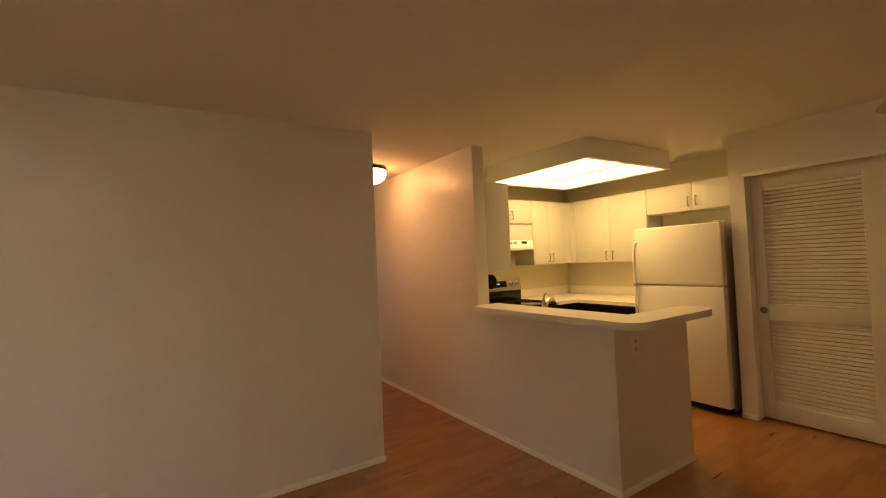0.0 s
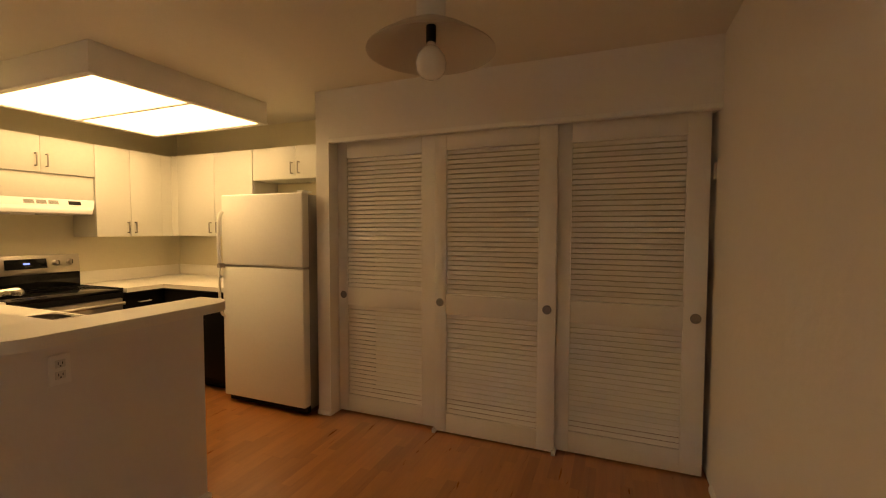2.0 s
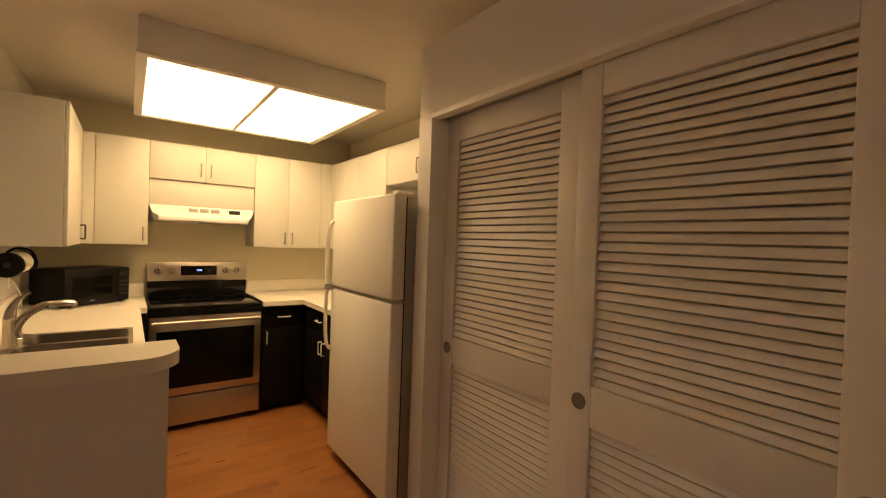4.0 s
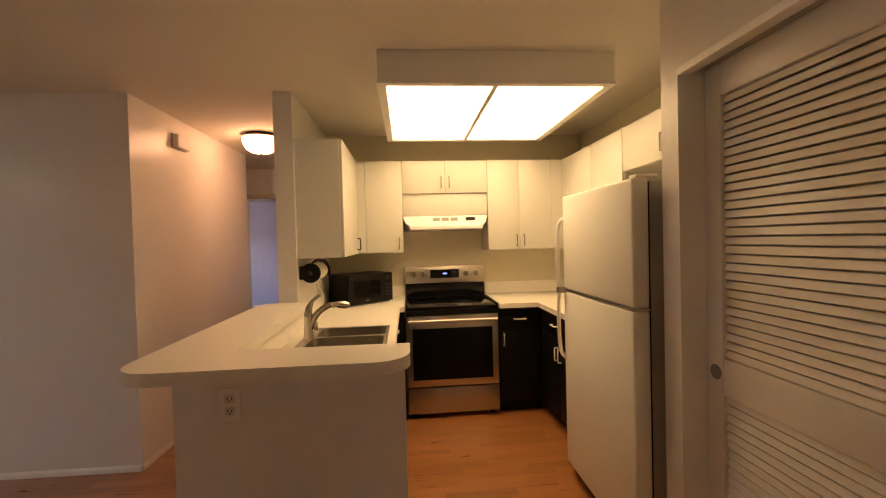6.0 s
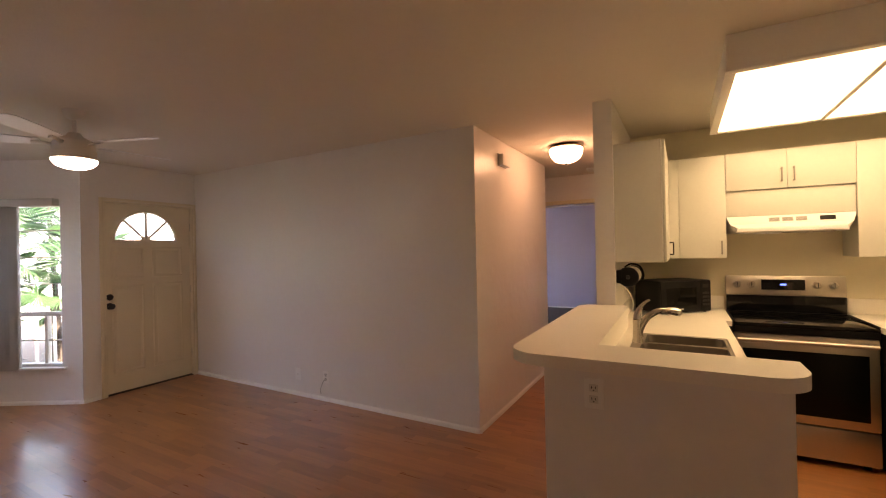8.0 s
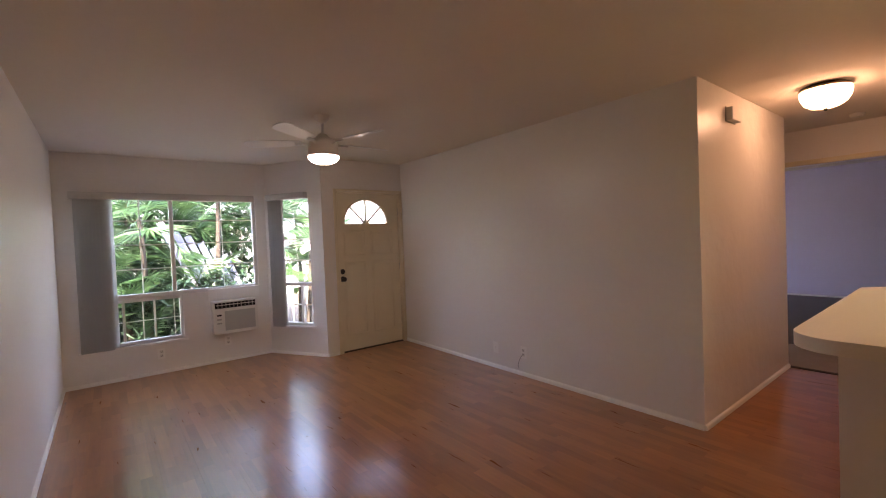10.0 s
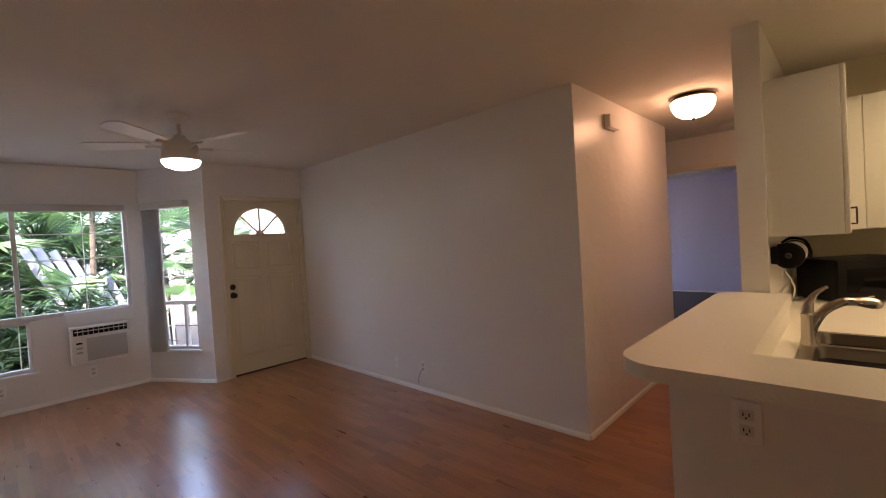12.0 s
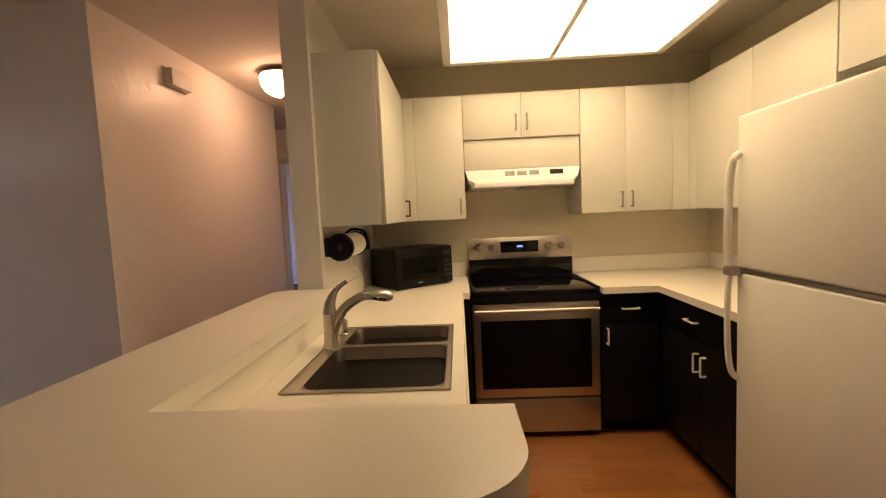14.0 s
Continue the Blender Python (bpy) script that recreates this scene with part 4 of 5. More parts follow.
cabinet("cream two-door wall cabinet on the fridge side", (4.318, 4.618, 2.872, 3.955, ZB, ZT), [(2.874, 3.3532, ZB + 0.002, ZT - 0.002, (3.31, 1.43, "v")), (3.3548, 3.86, ZB + 0.002, ZT - 0.002, (3.398, 1.43, "v"))], ("x", 4.316, -1), CAB, PULL, up)
cabinet("short cream two-door cabinet above the fridge", (4.318, 4.618, 1.90, 2.868, 1.855, ZT), [(1.902, 2.3732, 1.857, ZT - 0.002, (2.335, 1.95, "v")), (2.3748, 2.866, 1.857, ZT - 0.002, (2.412, 1.95, "v"))], ("x", 4.316, -1), CAB, PULL, up)
solid("hood_filler_panel", box(2.866, 3.612, 3.957, 3.972, 1.662, 1.853, 0.002), CAB, "cream filler panel between cabinet and range hood", "panel")

low = "black base cabinets"
cabinet("black base cabinet under the sink", (2.246, 2.77, 1.853, 3.58, 0.10, 0.88), [(1.86, 2.44, 0.70, 0.865, None), (1.86, 2.44, 0.11, 0.69, (2.40, 0.58, "v")), (2.445, 3.02, 0.11, 0.865, (2.49, 0.58, "v")), (3.025, 3.575, 0.70, 0.865, (3.30, 0.79, "h")), (3.025, 3.575, 0.11, 0.69, (3.08, 0.60, "v"))], ("x", 2.771, 1), BLACKCAB, HANDLEW, low, (2.26, 2.70, 1.856, 3.575, 0.0, 0.099))
cabinet("black corner base cabinet beside the microwave corner", (2.246, 2.858, 3.64, 4.275, 0.10, 0.88), [], ("y", 3.635, -1), BLACKCAB, HANDLEW, low, (2.26, 2.855, 3.70, 4.27, 0.0, 0.099))
cabinet("black base cabinet with a drawer beside the range", (3.634, 4.00, 3.665, 4.275, 0.10, 0.88), [(3.638, 3.968, 0.70, 0.865, (3.80, 0.785, "h")), (3.638, 3.968, 0.11, 0.69, (3.665, 0.62, "v"))], ("y", 3.663, -1), BLACKCAB, HANDLEW, low, (3.636, 4.0, 3.73, 4.27, 0.0, 0.099))
cabinet("black base cabinet with a drawer beside the fridge", (4.002, 4.615, 2.80, 4.275, 0.10, 0.88), [(2.81, 3.63, 0.70, 0.865, (3.30, 0.785, "h")), (2.81, 3.215, 0.11, 0.69, (3.185, 0.585, "v")), (3.22, 3.63, 0.11, 0.69, (3.25, 0.585, "v"))], ("x", 4.0, -1), BLACKCAB, HANDLEW, low, (4.06, 4.6, 2.81, 4.27, 0.0, 0.099))


# ---- fridge ----
def fridge():
    f = thing("refrigerator", "cream-white top-freezer refrigerator with textured doors, closed", "refrigerator", (4.2, 2.36, 0))
    y0, y1 = 1.93, 2.745
    part("body", box(3.927, 4.60, y0 + 0.008, y1 - 0.006, 0.03, 1.680, 0.008), FRIDGESIDE, f, "greyish cabinet side, darker than the doors")
    fz = part("freezer_door", box(3.844, 3.92, y0, y1, 1.132, 1.690, 0.012, 3), FRIDGE, f)
    fr = part("fridge_door", box(3.844, 3.92, y0, y1, 0.065, 1.118, 0.012, 3), FRIDGE, f)
    part("gasket", box(3.882, 3.93, y0 + 0.012, y1 - 0.012, 0.07, 1.672), BLACK, f)
    part("kick_grille", box(3.892, 3.927, y0 + 0.01, y1 - 0.01, 0.012, 0.062, 0.003), BLACK, f)
    part("hinge_cover", box(3.872, 3.972, y0 + 0.015, y0 + 0.075, 1.691, 1.708, 0.006), FRIDGE, f)
    part("trim_strip", box(3.847, 3.92, y0 + 0.001, y1 - 0.001, 1.119, 1.131), STEEL, f)
    y = 2.728
    part("handle", tube(smooth_path([(3.844, y, 1.555), (3.822, y, 1.535), (3.812, y + 0.008, 1.47), (3.808, y + 0.008, 1.33), (3.809, y + 0.008, 1.20), (3.814, y + 0.006, 1.145)]), 0.0145, 12, 0.75), FRIDGE, fz)
    part("handle", tube(smooth_path([(3.814, y + 0.006, 1.108), (3.809, y + 0.008, 1.05), (3.807, y + 0.008, 0.92), (3.812, y + 0.008, 0.80), (3.82, y, 0.74), (3.844, y, 0.715)]), 0.0145, 12, 0.75), FRIDGE, fr)
    part("handle_cap", box(3.8, 3.846, y - 0.014, y + 0.026, 1.108, 1.142, 0.005), STEEL, f)


fridge()


# ---- range, hood ----
def stove():
    s = thing("range", "stainless steel electric range with a black glass top", "stove", (3.245, 3.95, 0))
    x0, x1, yf = 2.867, 3.625, 3.66
    part("body", box(x0 + 0.004, x1 - 0.004, yf + 0.012, 4.26, 0.03, 0.885, 0.004), BLACK, s)
    part("cooktop", box(x0, x1, yf - 0.035, 4.205, 0.886, 0.912, 0.006), BLACKGLASS, s, "black ceramic glass cooktop")
    for u0, u1 in ((x0, x0 + 0.014), (x1 - 0.014, x1)):
        part("side_rim", box(u0, u1, yf - 0.033, 4.195, 0.9125, 0.922, 0.003), BLACK, s)
    part("back_rim", box(x0 + 0.015, x1 - 0.015, 4.165, 4.194, 0.9125, 0.921, 0.003), BLACK, s)
    part("cooktop_edge", box(x0 + 0.002, x1 - 0.002, yf - 0.032, yf + 0.01, 0.842, 0.886, 0.004), BLACK, s)
    door = part("oven_door", box(x0 + 0.004, x1 - 0.004, yf - 0.026, yf + 0.011, 0.262, 0.838, 0.006), STEEL, s)
    part("window", box(x0 + 0.052, x1 - 0.055, yf - 0.0295, yf - 0.0255, 0.318, 0.735, 0.001), OVENGLASS, door, "black oven window")
    hz, hy = 0.800, yf - 0.075
    part("handle", tube([(x0 + 0.02, hy, hz), (x1 - 0.02, hy, hz)], 0.0135, 14), STEEL, door)
    for x in (x0 + 0.045, x1 - 0.045):
        part("handle_post", tube([(x, yf - 0.026, hz), (x, hy, hz)], 0.011, 10), STEEL, door)
    part("drawer", box(x0 + 0.004, x1 - 0.004, yf - 0.024, yf + 0.011, 0.042, 0.252, 0.006), STEEL, s, "stainless storage drawer")
    for x in (x0 + 0.05, x1 - 0.05):
        part("foot", lathe([(0.0, 0.0), (0.02, 0.0), (0.02, 0.03), (0.0, 0.03)], 14, (x, yf + 0.06, 0)), BLACK, s)
    riser = part("riser", box(x0 + 0.008, x1 - 0.012, 4.196, 4.262, 0.913, 1.045, 0.004), BLACKGLASS, s)
    tilt = Matrix.Translation((0, 4.2, 1.045)) @ Matrix.Rotation(radians(-6), 4, "X")
    px0, px1 = x0 + 0.004, x1 - 0.012
    panel = part("control_panel", moved(box(px0, px1, -0.012, 0.045, 0.0, 0.155, 0.006), tilt), STEEL, s, "stainless control panel")
    part("display", moved(box(3.105, 3.375, -0.0145, -0.0115, 0.045, 0.125, 0.002), tilt), BLACKGLASS, panel)
    part("clock", moved(box(3.222, 3.262, -0.016, -0.0146, 0.08, 0.094), tilt), CLOCK, panel, "blue lit clock digits")
    part("name_bar", moved(box(3.21, 3.275, -0.0135, -0.0118, 0.022, 0.03), tilt), GREYW, panel)
    for x in (2.945, 3.04, 3.445, 3.54):
        k = part("knob", moved(lathe([(0.0, 0.0), (0.029, 0.0), (0.029, 0.006), (0.0225, 0.010), (0.021, 0.030), (0.017, 0.034), (0.0, 0.034)], 26, (0, 0, 0), Matrix.Rotation(radians(90), 4, "X")), tilt @ Matrix.Translation((x, -0.012, 0.085))), STEEL, panel)
        part("pointer", moved(box(x - 0.0025, x + 0.0025, -0.049, -0.045, 0.068, 0.103), tilt), BLACK, k)


stove()


VENT = material("vent_shadow", (0.22, 0.21, 0.20), 0.6, scale=8)


def hood():
    h = thing("range_hood", "white metal range hood under the short cabinet", "range hood", (3.24, 4.1, 1.535))
    x0, x1 = 2.868, 3.610
    bm = bmesh.new()
    # side profile swept across, its front corners chamfered; the lip stands forward of the sloping canopy
    prof = [(4.278, 1.66), (3.954, 1.66), (3.948, 1.655), (3.925, 1.598), (3.885, 1.578), (3.88, 1.572), (3.88, 1.545), (3.888, 1.536), (4.278, 1.536)]
    rows = [[bm.verts.new((x + way * 0.85 * max(0, 3.948 - y), y, z)) for y, z in prof] for x, way in ((x0, 1), (x1, -1))]
    n = len(prof)
    for k in range(n):
        bm.faces.new((rows[0][k], rows[0][(k + 1) % n], rows[1][(k + 1) % n], rows[1][k]))
    bm.faces.new(rows[0]); bm.faces.new(rows[1][::-1])
    bmesh.ops.recalc_face_normals(bm, faces=bm.faces)
    body = part("canopy", bm, HOODW, h)
    part("lip", box(x0 + 0.062, x1 - 0.062, 3.872, 3.881, 1.541, 1.570, 0.003), HOODW, h)
    slope = Matrix.Translation((0, 3.9375, 1.628)) @ Matrix.Rotation(radians(-22), 4, "X")
    for k in range(3):
        vent = part("vent", moved(box(3.125 + 0.078 * k, 3.19 + 0.078 * k, -0.0025, 0.002, -0.016, 0.016, 0.001), slope), GREYW, h)
        for j in range(4):
            part("vent_slot", moved(box(3.129 + 0.078 * k, 3.186 + 0.078 * k, -0.0035, -0.002, -0.013 + 0.0075 * j, -0.009 + 0.0075 * j), slope), VENT, vent)
    part("switch_plate", moved(box(3.415, 3.50, -0.004, 0.002, -0.016, 0.016, 0.001), slope), BLACK, h, "black switch plate")
    part("lamp_cover", box(3.05, 3.20, 3.95, 4.06, 1.526, 1.536, 0.003), HOODW, h)
    part("filter", box(3.22, 3.50, 3.95, 4.18, 1.529, 1.536), STEEL, h)


hood()


# ---- sink, tap and small things ----
def sink():
    s = thing("sink", "double-bowl stainless steel kitchen sink set in the worktop", "sink", (2.53, 2.51, 0.92))
    x0, x1, y0, y1 = 2.315, 2.773, 2.205, 2.870
    bowls = [(2.362, 2.757, 2.222, 2.596), (2.372, 2.757, 2.626, 2.854)]
    cells = [(x0, bowls[0][0], y0, bowls[0][3]), (x0, bowls[1][0], bowls[0][3], y1), (bowls[0][1], x1, y0, y1), (bowls[0][0], bowls[0][1], y0, bowls[0][2]), (bowls[1][0], bowls[0][1], bowls[0][3], bowls[1][2]), (bowls[1][0], bowls[0][1], bowls[1][3], y1)]
    part("rim", slab_of(cells, 0.9205, 0.9245), STEEL, s)
    part("rim_edge", tube([(x0, y0, 0.9235), (x1, y0, 0.9235), (x1, y1, 0.9235), (x0, y1, 0.9235), (x0, y0, 0.9235)], 0.0035, 8), STEEL, s)
    for bx0, bx1, by0, by1 in bowls:
        bm = bmesh.new()
        depth = [(0.0, 0.924), (0.004, 0.915), (0.010, 0.77), (0.020, 0.738), (0.042, 0.725)]
        rr = 0.045
        loops = []
        for ins, z in depth:
            r = rr
            a, b, c, d = bx0 + ins, bx1 - ins, by0 + ins, by1 - ins
            pts = arc(b - r, d - r, r, 0, 90, 6) + arc(a + r, d - r, r, 90, 180, 6) + arc(a + r, c + r, r, 180, 270, 6) + arc(b - r, c + r, r, 270, 360, 6)
            loops.append([bm.verts.new((x, y, z)) for x, y in pts])
        for lo, hi in zip(loops, loops[1:]):
            for k in range(len(lo)):
                q = (k + 1) % len(lo)
                bm.faces.new((lo[k], lo[q], hi[q], hi[k]))
        bm.faces.new(loops[-1])
        # corner fillets between the square cutout and the rounded bowl
        for (cx, cy), (a0, a1), (mx, my) in (((bx1, by1), (0, 90), (bx1 - rr, by1 - rr)), ((bx0, by1), (90, 180), (bx0 + rr, by1 - rr)), ((bx0, by0), (180, 270), (bx0 + rr, by0 + rr)), ((bx1, by0), (270, 360), (bx1 - rr, by0 + rr))):
            pts = [bm.verts.new((x, y, 0.9238)) for x, y in arc(mx, my, rr, a0, a1, 6)]
            cv = bm.verts.new((cx, cy, 0.9238))
            for a, b in zip(pts, pts[1:]):
                bm.faces.new((cv, a, b))
        bmesh.ops.recalc_face_normals(bm, faces=bm.faces)
        b = part("bowl", bm, BOWL_SHADED, s)
        part("drain", lathe([(0.0, 0.7265), (0.043, 0.7265), (0.04, 0.7295), (0.028, 0.727), (0.0, 0.7255)], 26, ((bx0 + bx1) / 2, (by0 + by1) / 2, 0)), CHROME, b)


sink()


def faucet():
    f = thing("faucet", "brushed chrome single-lever pull-out kitchen faucet on the sink", "faucet", (2.34, 2.60, 0.924))
    bx, by = 2.340, 2.598
    part("base", lathe([(0.0, 0.924), (0.030, 0.924), (0.029, 0.930), (0.0245, 0.945), (0.022, 1.03), (0.023, 1.05), (0.0, 1.056)], 26, (bx, by, 0)), CHROME, f)
    part("spout", tube(smooth_path([(bx, by, 0.955), (bx + 0.018, by + 0.008, 1.01), (bx + 0.05, by + 0.022, 1.062), (bx + 0.10, by + 0.042, 1.094), (bx + 0.135, by + 0.056, 1.098)]), [0.0205 - 0.0002 * k for k in range(25)], 16), CHROME, f)
    part("spray_head", tube(smooth_path([(bx + 0.13, by + 0.054, 1.098), (bx + 0.16, by + 0.066, 1.096), (bx + 0.195, by + 0.080, 1.090), (bx + 0.215, by + 0.088, 1.084)], 4), [0.0165, 0.0168, 0.018, 0.0195, 0.021, 0.0225, 0.0235, 0.024, 0.0235, 0.022, 0.020, 0.0165, 0.012], 16, 0.8), CHROME, f)
    part("lever", tube(smooth_path([(bx, by, 1.05), (bx + 0.006, by + 0.006, 1.09), (bx + 0.026, by + 0.014, 1.13), (bx + 0.062, by + 0.028, 1.158)]), [0.0245, 0.024, 0.0235, 0.023, 0.022, 0.021, 0.020, 0.0185, 0.017, 0.0155, 0.014, 0.0125, 0.011, 0.010, 0.0095, 0.009, 0.0085, 0.008, 0.007], 14, 0.7), CHROME, f)


faucet()
gap = thing("air_gap", "small chrome air gap cap behind the faucet", "faucet cap", (2.338, 2.77, 0.924))
part("cap", lathe([(0.0, 0.924), (0.021, 0.924), (0.021, 0.928), (0.0175, 0.932), (0.0175, 0.975), (0.012, 0.985), (0.0, 0.987)], 22, (2.338, 2.77, 0)), CHROME, gap)


def microwave():
    m = thing("microwave", "small black microwave oven standing askew on the worktop", "microwave")
    w, d, z1 = 0.455, 0.31, 0.255
    part("body", box(0, w, 0.014, d, 0.008, z1, 0.006), BLACK, m)
    door = part("door", box(0.001, w * 0.79, 0.0, 0.013, 0.012, z1 - 0.003, 0.004), BLACK, m)
    part("window", box(0.05, w * 0.70, -0.0025, 0.001, 0.06, z1 - 0.055, 0.001), OVENGLASS, door)
    part("logo_bar", box(0.165, 0.20, -0.002, 0.001, 0.032, 0.039), GREYW, door)
    keys = part("keypad", box(w * 0.795, w - 0.002, 0.0, 0.013, 0.012, z1 - 0.003, 0.004), BLACK, m)
    part("clock_window", box(w * 0.83, w - 0.022, -0.0015, 0.001, z1 - 0.06, z1 - 0.03), DARK, keys)
    for r in range(4):
        for c in range(3):
            part("key", box(w * 0.83 + 0.022 * c, w * 0.83 + 0.016 + 0.022 * c, -0.0015, 0.001, 0.055 + 0.03 * r, 0.072 + 0.03 * r), KEYGREY, keys)
    for x in (0.03, w - 0.03):
        for y in (0.04, d - 0.03):
            part("foot", lathe([(0.0, 0.0), (0.012, 0.0), (0.012, 0.009), (0.0, 0.009)], 12, (x, y, 0)), BLACK, m)
    m.matrix_basis = pose(2.415, 3.715, 0.921, 0, 0, 41)


microwave()


def towel_holder():
    t = thing("paper_towel_holder", "black wall-mounted paper towel holder with a nearly used roll", "towel holder", (2.172, 3.3, 1.25))
    turn = Matrix.Rotation(radians(-90), 4, "X")
    part("bracket", box(2.172, 2.205, 3.115, 3.165, 1.205, 1.295, 0.006), BLACK, t)
    part("end_disc", lathe([(0.0, 0.0), (0.060, 0.0), (0.066, 0.006), (0.066, 0.02), (0.058, 0.026), (0.0, 0.026)], 36, (2.245, 3.118, 1.248), turn), BLACK, t)
    part("hub", lathe([(0.0, -0.004), (0.012, -0.004), (0.014, 0.004), (0.0, 0.004)], 18, (2.245, 3.116, 1.248), turn), KEYGREY, t)
    roll = part("paper_roll", lathe([(0.019, 0.0), (0.058, 0.0), (0.060, 0.004), (0.060, 0.276), (0.058, 0.28), (0.019, 0.28)], 40, (2.245, 3.146, 1.248), turn), PAPER, t, "white paper towel roll")
    part("end_disc", lathe([(0.0, 0.0), (0.060, 0.0), (0.066, 0.006), (0.066, 0.02), (0.058, 0.026), (0.0, 0.026)], 36, (2.245, 3.428, 1.248), turn), BLACK, t)
    part("bracket", box(2.172, 2.205, 3.41, 3.46, 1.205, 1.295, 0.006), BLACK, t)
    part("arm", tube(smooth_path([(2.19, 3.43, 1.30), (2.23, 3.44, 1.325), (2.29, 3.44, 1.31), (2.315, 3.44, 1.25), (2.31, 3.44, 1.21)]), 0.007, 10), BLACK, t)


towel_holder()
outlet(2.172, 3.62, 1.14, "x", "white outlet above the worktop in the microwave corner", True, 1)
solid("power_cord", tube(smooth_path([(2.186, 3.62, 1.12), (2.21, 3.61, 1.08), (2.225, 3.64, 1.02), (2.215, 3.70, 0.96), (2.20, 3.80, 0.93), (2.21, 3.90, 0.927)]), 0.004, 8), WHITE, "white power cord from the outlet down to the worktop", "cable")


# ---- garden outside ----
structure("ground", box(-60, -3.61, -60, 60, -0.45, -0.35), SOIL, "shaded garden soil outside the windows", "ground")
structure("pavement", prism([(-5.1, 1.9), (-3.35, 1.9), (-2.84, 2.2), (-2.84, 12), (-5.1, 12)], -0.349, -0.18), PAVE, "pale concrete walkway outside the front door", "pavement")


def leaf_blade(bm, base, d, length, width, droop, up):
    side = d.cross(up).normalized() * width / 2
    mid = base + d * length * 0.5 + Vector((0, 0, -droop * 0.3 * length))
    tip = base + d * length + Vector((0, 0, -droop * length))
    a, b, c, t = bm.verts.new(base), bm.verts.new(mid + side), bm.verts.new(mid - side), bm.verts.new(tip)
    bm.faces.new((a, b, t)); bm.faces.new((a, t, c))


def frond_mesh(name, length, mat, leaflets=36, fan=False):
    bm = bmesh.new()
    up = Vector((0, 0, 1))
    if fan:
        for k in range(leaflets):
            ang = radians(-115 + 230 * k / (leaflets - 1))
            d = Vector((math.cos(ang), math.sin(ang), 0.12)).normalized()
            leaf_blade(bm, Vector((length * 0.55, 0, 0.12)), d, length * 0.5 * random.uniform(0.85, 1.05), 0.034, 0.28, up)
        joined(bm, tube([(0, 0, 0), (length * 0.3, 0, 0.1), (length * 0.56, 0, 0.12)], 0.006, 5))
    else:
        line = [Vector((length * s, 0, 0.35 * length * s - 0.62 * length * s * s)) for s in [i / 10 for i in range(11)]]
        joined(bm, tube(line, [0.012 - 0.001 * i for i in range(11)], 5))
        for k in range(leaflets):
            s = 0.15 + 0.83 * k / leaflets
            p = Vector((length * s, 0, 0.35 * length * s - 0.62 * length * s * s))
            for sign in (-1, 1):
                d = Vector((0.55, sign, 0.12 + random.uniform(-0.15, 0.1))).normalized()
                leaf_blade(bm, p, d, length * (0.36 - 0.26 * abs(s - 0.45)) * random.uniform(0.75, 1.15), 0.021, 0.25, up)
    return mesh_of(name, bm, mat, 80)


FRONDS = [frond_mesh("frond", 1.5, LEAF), frond_mesh("frond", 1.2, LEAF, 30), frond_mesh("frond", 1.3, LEAF_DARK, 32), frond_mesh("fan_leaf", 1.1, LEAF, 22, True)]


def palm(x, y, h, kind_, n, size):
    p = thing("palm", "green garden palm with a slim trunk outside the window", "palm", (x, y, -0.35), "garden palms")
    lean = (random.uniform(-0.15, 0.15), random.uniform(-0.15, 0.15))
    pts = [(x + lean[0] * s, y + lean[1] * s, -0.35 + (h + 0.35) * s) for s in (0, 0.3, 0.65, 1)]
    part("trunk", tube(smooth_path(pts, 4), [0.05 - 0.0015 * k for k in range(13)], 9), BARK, p)
    for k in range(n):
        f = part("frond", FRONDS[kind_ if random.random() < 0.6 else (3 if random.random() < 0.6 else 2)], LEAF, p)
        f.matrix_basis = Matrix.Translation((x + lean[0], y + lean[1], h - random.uniform(0, 0.35))) @ Matrix.Rotation(2.4 * k + random.uniform(-0.3, 0.3), 4, "Z") @ Matrix.Rotation(radians(random.uniform(-70, 30)), 4, "Y") @ Matrix.Rotation(radians(random.uniform(-35, 35)), 4, "X") @ Matrix.Scale(size * random.uniform(0.75, 1.15), 4)


rng = random.Random(4)
for x, y, h, k, n, s in ((-5.35, -0.6, 1.2, 0, 13, 0.9), (-5.45, 0.4, 1.9, 3, 14, 0.95), (-5.2, 0.2, 0.5, 3, 12, 0.8), (-5.6, 1.3, 2.3, 0, 14, 1.0), (-5.0, 1.25, 0.35, 1, 10, 0.6), (-6.2, -0.6, 2.2, 1, 14, 1.1), (-6.6, 0.8, 1.4, 3, 14, 1.1),
                         (-5.3, 2.75, 1.25, 3, 12, 0.7), (-5.6, 3.4, 1.6, 3, 11, 0.8), (-6.9, 0.2, 2.5, 0, 15, 1.1), (-7.2, -1.6, 1.6, 0, 14, 1.2), (-5.55, -1.6, 0.9, 2, 13, 1.0), (-7.6, 1.4, 2.7, 1, 16, 1.2), (-5.9, -0.2, 0.9, 3, 14, 1.0), (-5.5, 0.85, 0.8, 0, 13, 0.8), (-5.35, -1.4, 1.7, 1, 12, 0.9), (-6.6, 2.6, 1.8, 3, 14, 0.9), (-7.2, 3.4, 2.4, 1, 15, 1.1), (-6.7, 3.1, 0.8, 3, 12, 0.8)):
    palm(x, y, h, k, n, s)


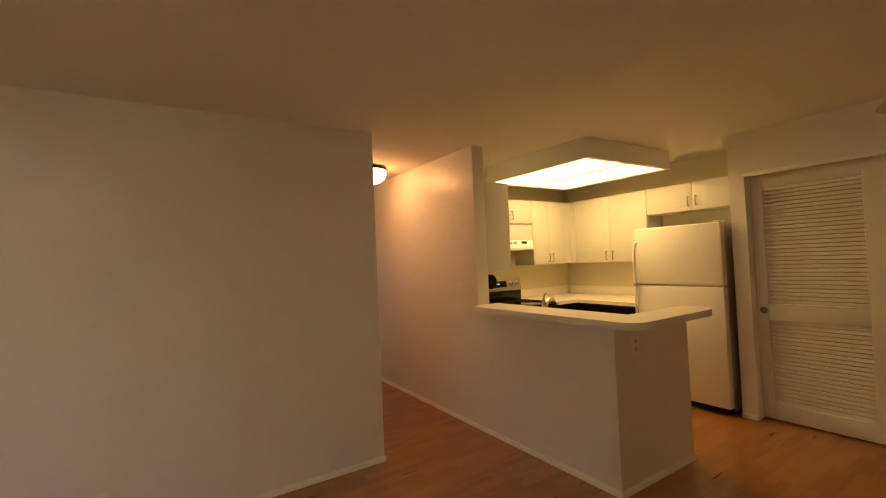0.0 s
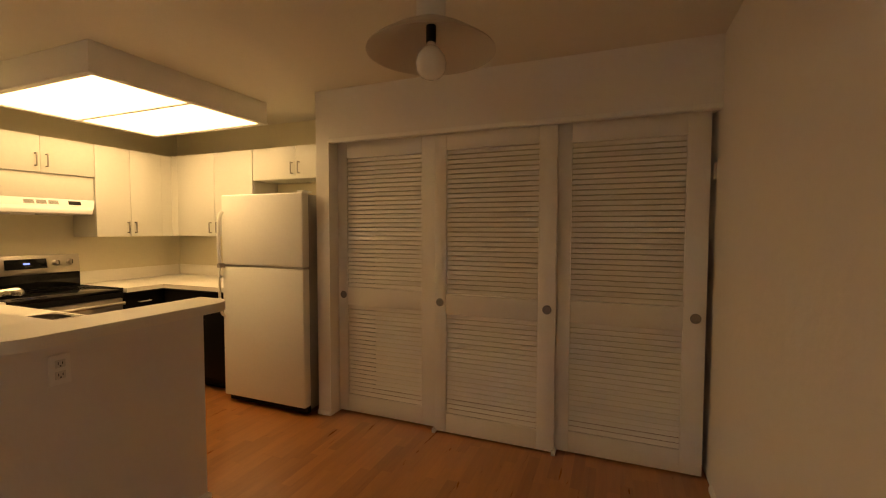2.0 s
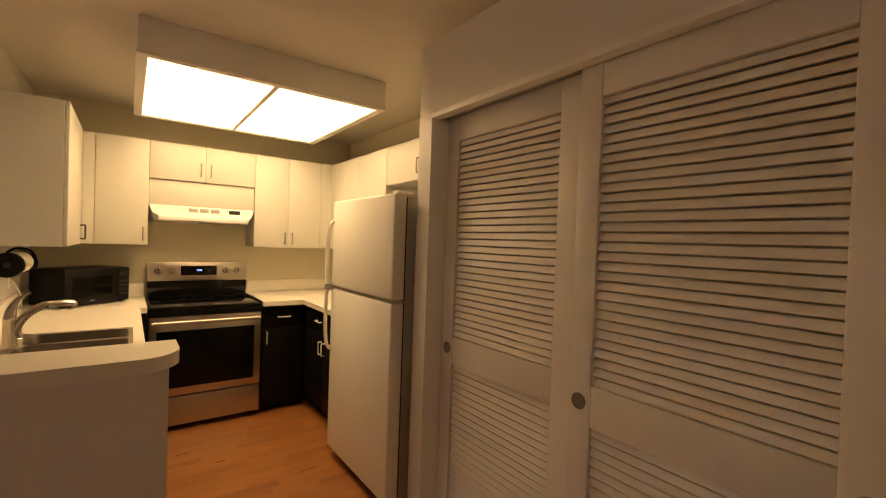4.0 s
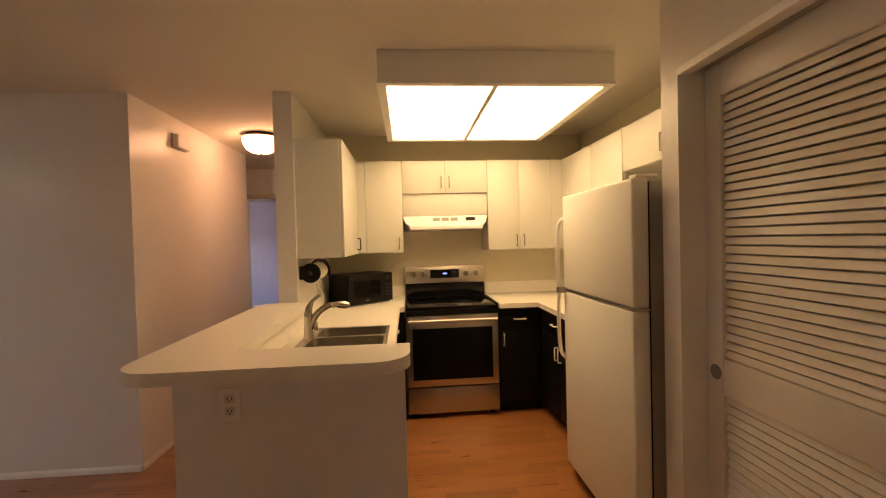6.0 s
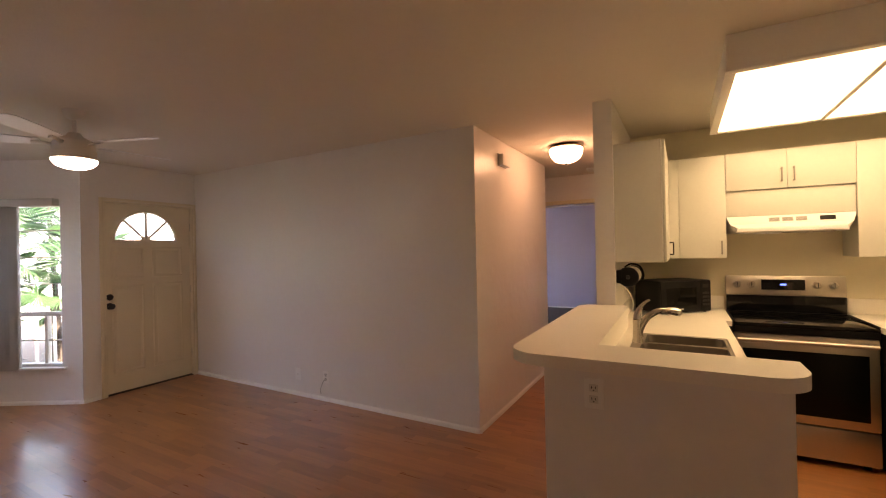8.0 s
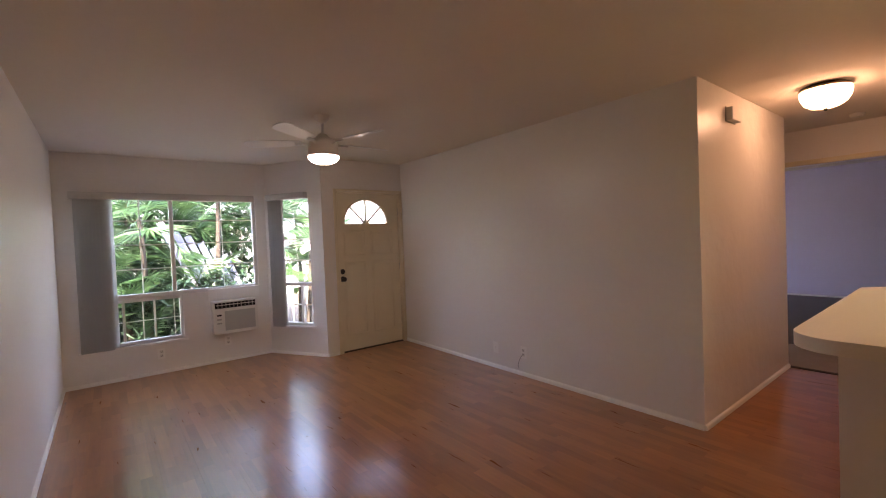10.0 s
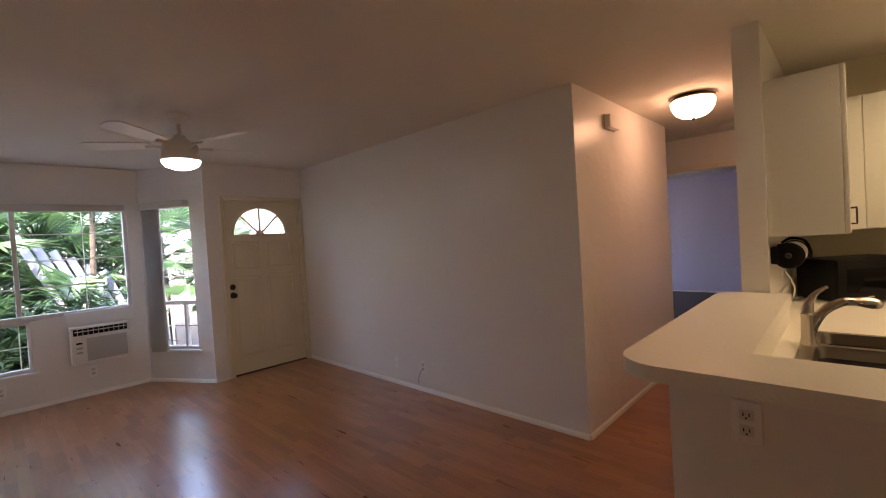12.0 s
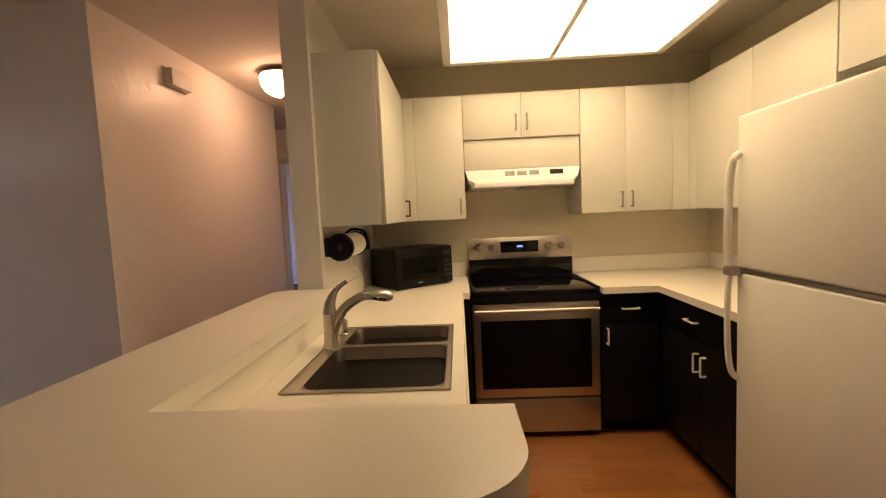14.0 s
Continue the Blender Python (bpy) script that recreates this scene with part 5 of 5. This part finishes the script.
def hedge():
    """A deep bank of leaves behind the palms."""
    bm = bmesh.new()
    up = Vector((0, 0, 1))
    for _ in range(24000):
        x, y = rng.uniform(-9.6, -7.8), rng.uniform(-6.5, 2.6)
        top = 2.0 + 0.8 * noise.noise((x * 0.6, y * 0.6, 3.0)) + 0.6 * noise.noise((x * 1.7, y * 1.7, 0))
        z = -0.35 + (top + 0.35) * rng.random() ** 0.75
        d = Vector((rng.uniform(-1, 1), rng.uniform(-1, 1), rng.uniform(-0.5, 0.7))).normalized()
        leaf_blade(bm, Vector((x, y, z)), d, rng.uniform(0.16, 0.42), rng.uniform(0.05, 0.11), 0.2, up)
    solid("hedge", bm, LEAF, "dense green hedge behind the garden palms", "hedge", kind="stuff")


hedge()


def undergrowth():
    """Low leaves between the palms; their dark colour paints the shade down there."""
    bm = bmesh.new()
    up = Vector((0, 0, 1))
    for _ in range(9000):
        x, y = rng.uniform(-7.6, -4.6), rng.uniform(-3.5, 2.0)
        top = 0.75 + 0.55 * noise.noise((x * 0.9, y * 0.9, 7.0)) + 0.12 * (-4.6 - x)
        z = -0.35 + (top + 0.35) * rng.random() ** 0.8
        d = Vector((rng.uniform(-1, 1), rng.uniform(-1, 1), rng.uniform(-0.4, 0.8))).normalized()
        leaf_blade(bm, Vector((x, y, z)), d, rng.uniform(0.12, 0.34), rng.uniform(0.03, 0.07), 0.25, up)
    solid("undergrowth", bm, LEAF_DARK, "low garden plants under the palms, shade put into their dark colour", "undergrowth", kind="stuff")


undergrowth()
rack = thing("leaning_boards", "pale weathered boards leaning together among the palms", "boards", (-5.6, 1.2, -0.35))
for k in range(6):
    y = 0.72 + 0.14 * k
    part("board", moved(box(-0.05, 0.05, -0.012, 0.012, 0.0, 2.35 - 0.12 * k, 0.003), Matrix.Translation((-5.65 - 0.03 * k, y + 0.75, -0.349)) @ Matrix.Rotation(radians(22), 4, "X") @ Matrix.Rotation(radians(70), 4, "Z")), BOARD, rack)
rail = thing("garden_railing", "white painted railing along the walkway", "railing", (-5.2, 2.6, -0.18))
part("top_rail", box(-5.08, -5.02, 1.95, 5.0, 0.66, 0.71, 0.006), FRAMEW, rail)
part("bottom_rail", box(-5.07, -5.03, 1.95, 5.0, -0.05, 0.0, 0.006), FRAMEW, rail)
for k in range(16):
    part("baluster", box(-5.065, -5.035, 2.0 + 0.19 * k, 2.03 + 0.19 * k, -0.18 if k % 4 == 0 else 0.0, 0.66), FRAMEW, rail)
house = thing("neighbour_house", "pale stucco neighbour house beyond the garden", "house", (-14.0, 6.0, -0.35))
part("wall", box(-18, -13, -14, 16, -0.35, 3.2), STUCCO, house)
part("roof", prism([(-19, -14.6), (-12.4, -14.6), (-12.4, 16.6), (-19, 16.6)], 3.2, 3.5), BOARD, house)


# ---- laminate boards ----
def boards():
    width, length, y = 0.193, 1.29, -0.86
    meshes = {}
    row = 0
    while y < 5.15:
        y1 = min(y + width, 5.15)
        x = -3.46 - (row * 0.47) % length
        x_end = 4.62
        while x < x_end:
            a, b = max(x, -3.46), min(x + length, x_end)
            if y > 3.2:
                a = max(a, 1.0)
            if y > 1.55:
                a = max(a, min(-2.82, -3.46 + 1.74 * (y - 1.55)))
            if y > 4.40:
                b = min(b, 2.18)
            if b - a > 0.02:
                key = (round(b - a, 3), round(y1 - y, 3))
                if key not in meshes:
                    meshes[key] = mesh_of("plank", box(0.0001, key[0] - 0.0001, 0.0001, key[1] - 0.0001, -0.0119, 0.0, 0.0002, 1), PLANK)
                p = part("plank", meshes[key], PLANK, floor)
                p.location = (a, y, 0)
            x += length
        y += width
        row += 1


boards()
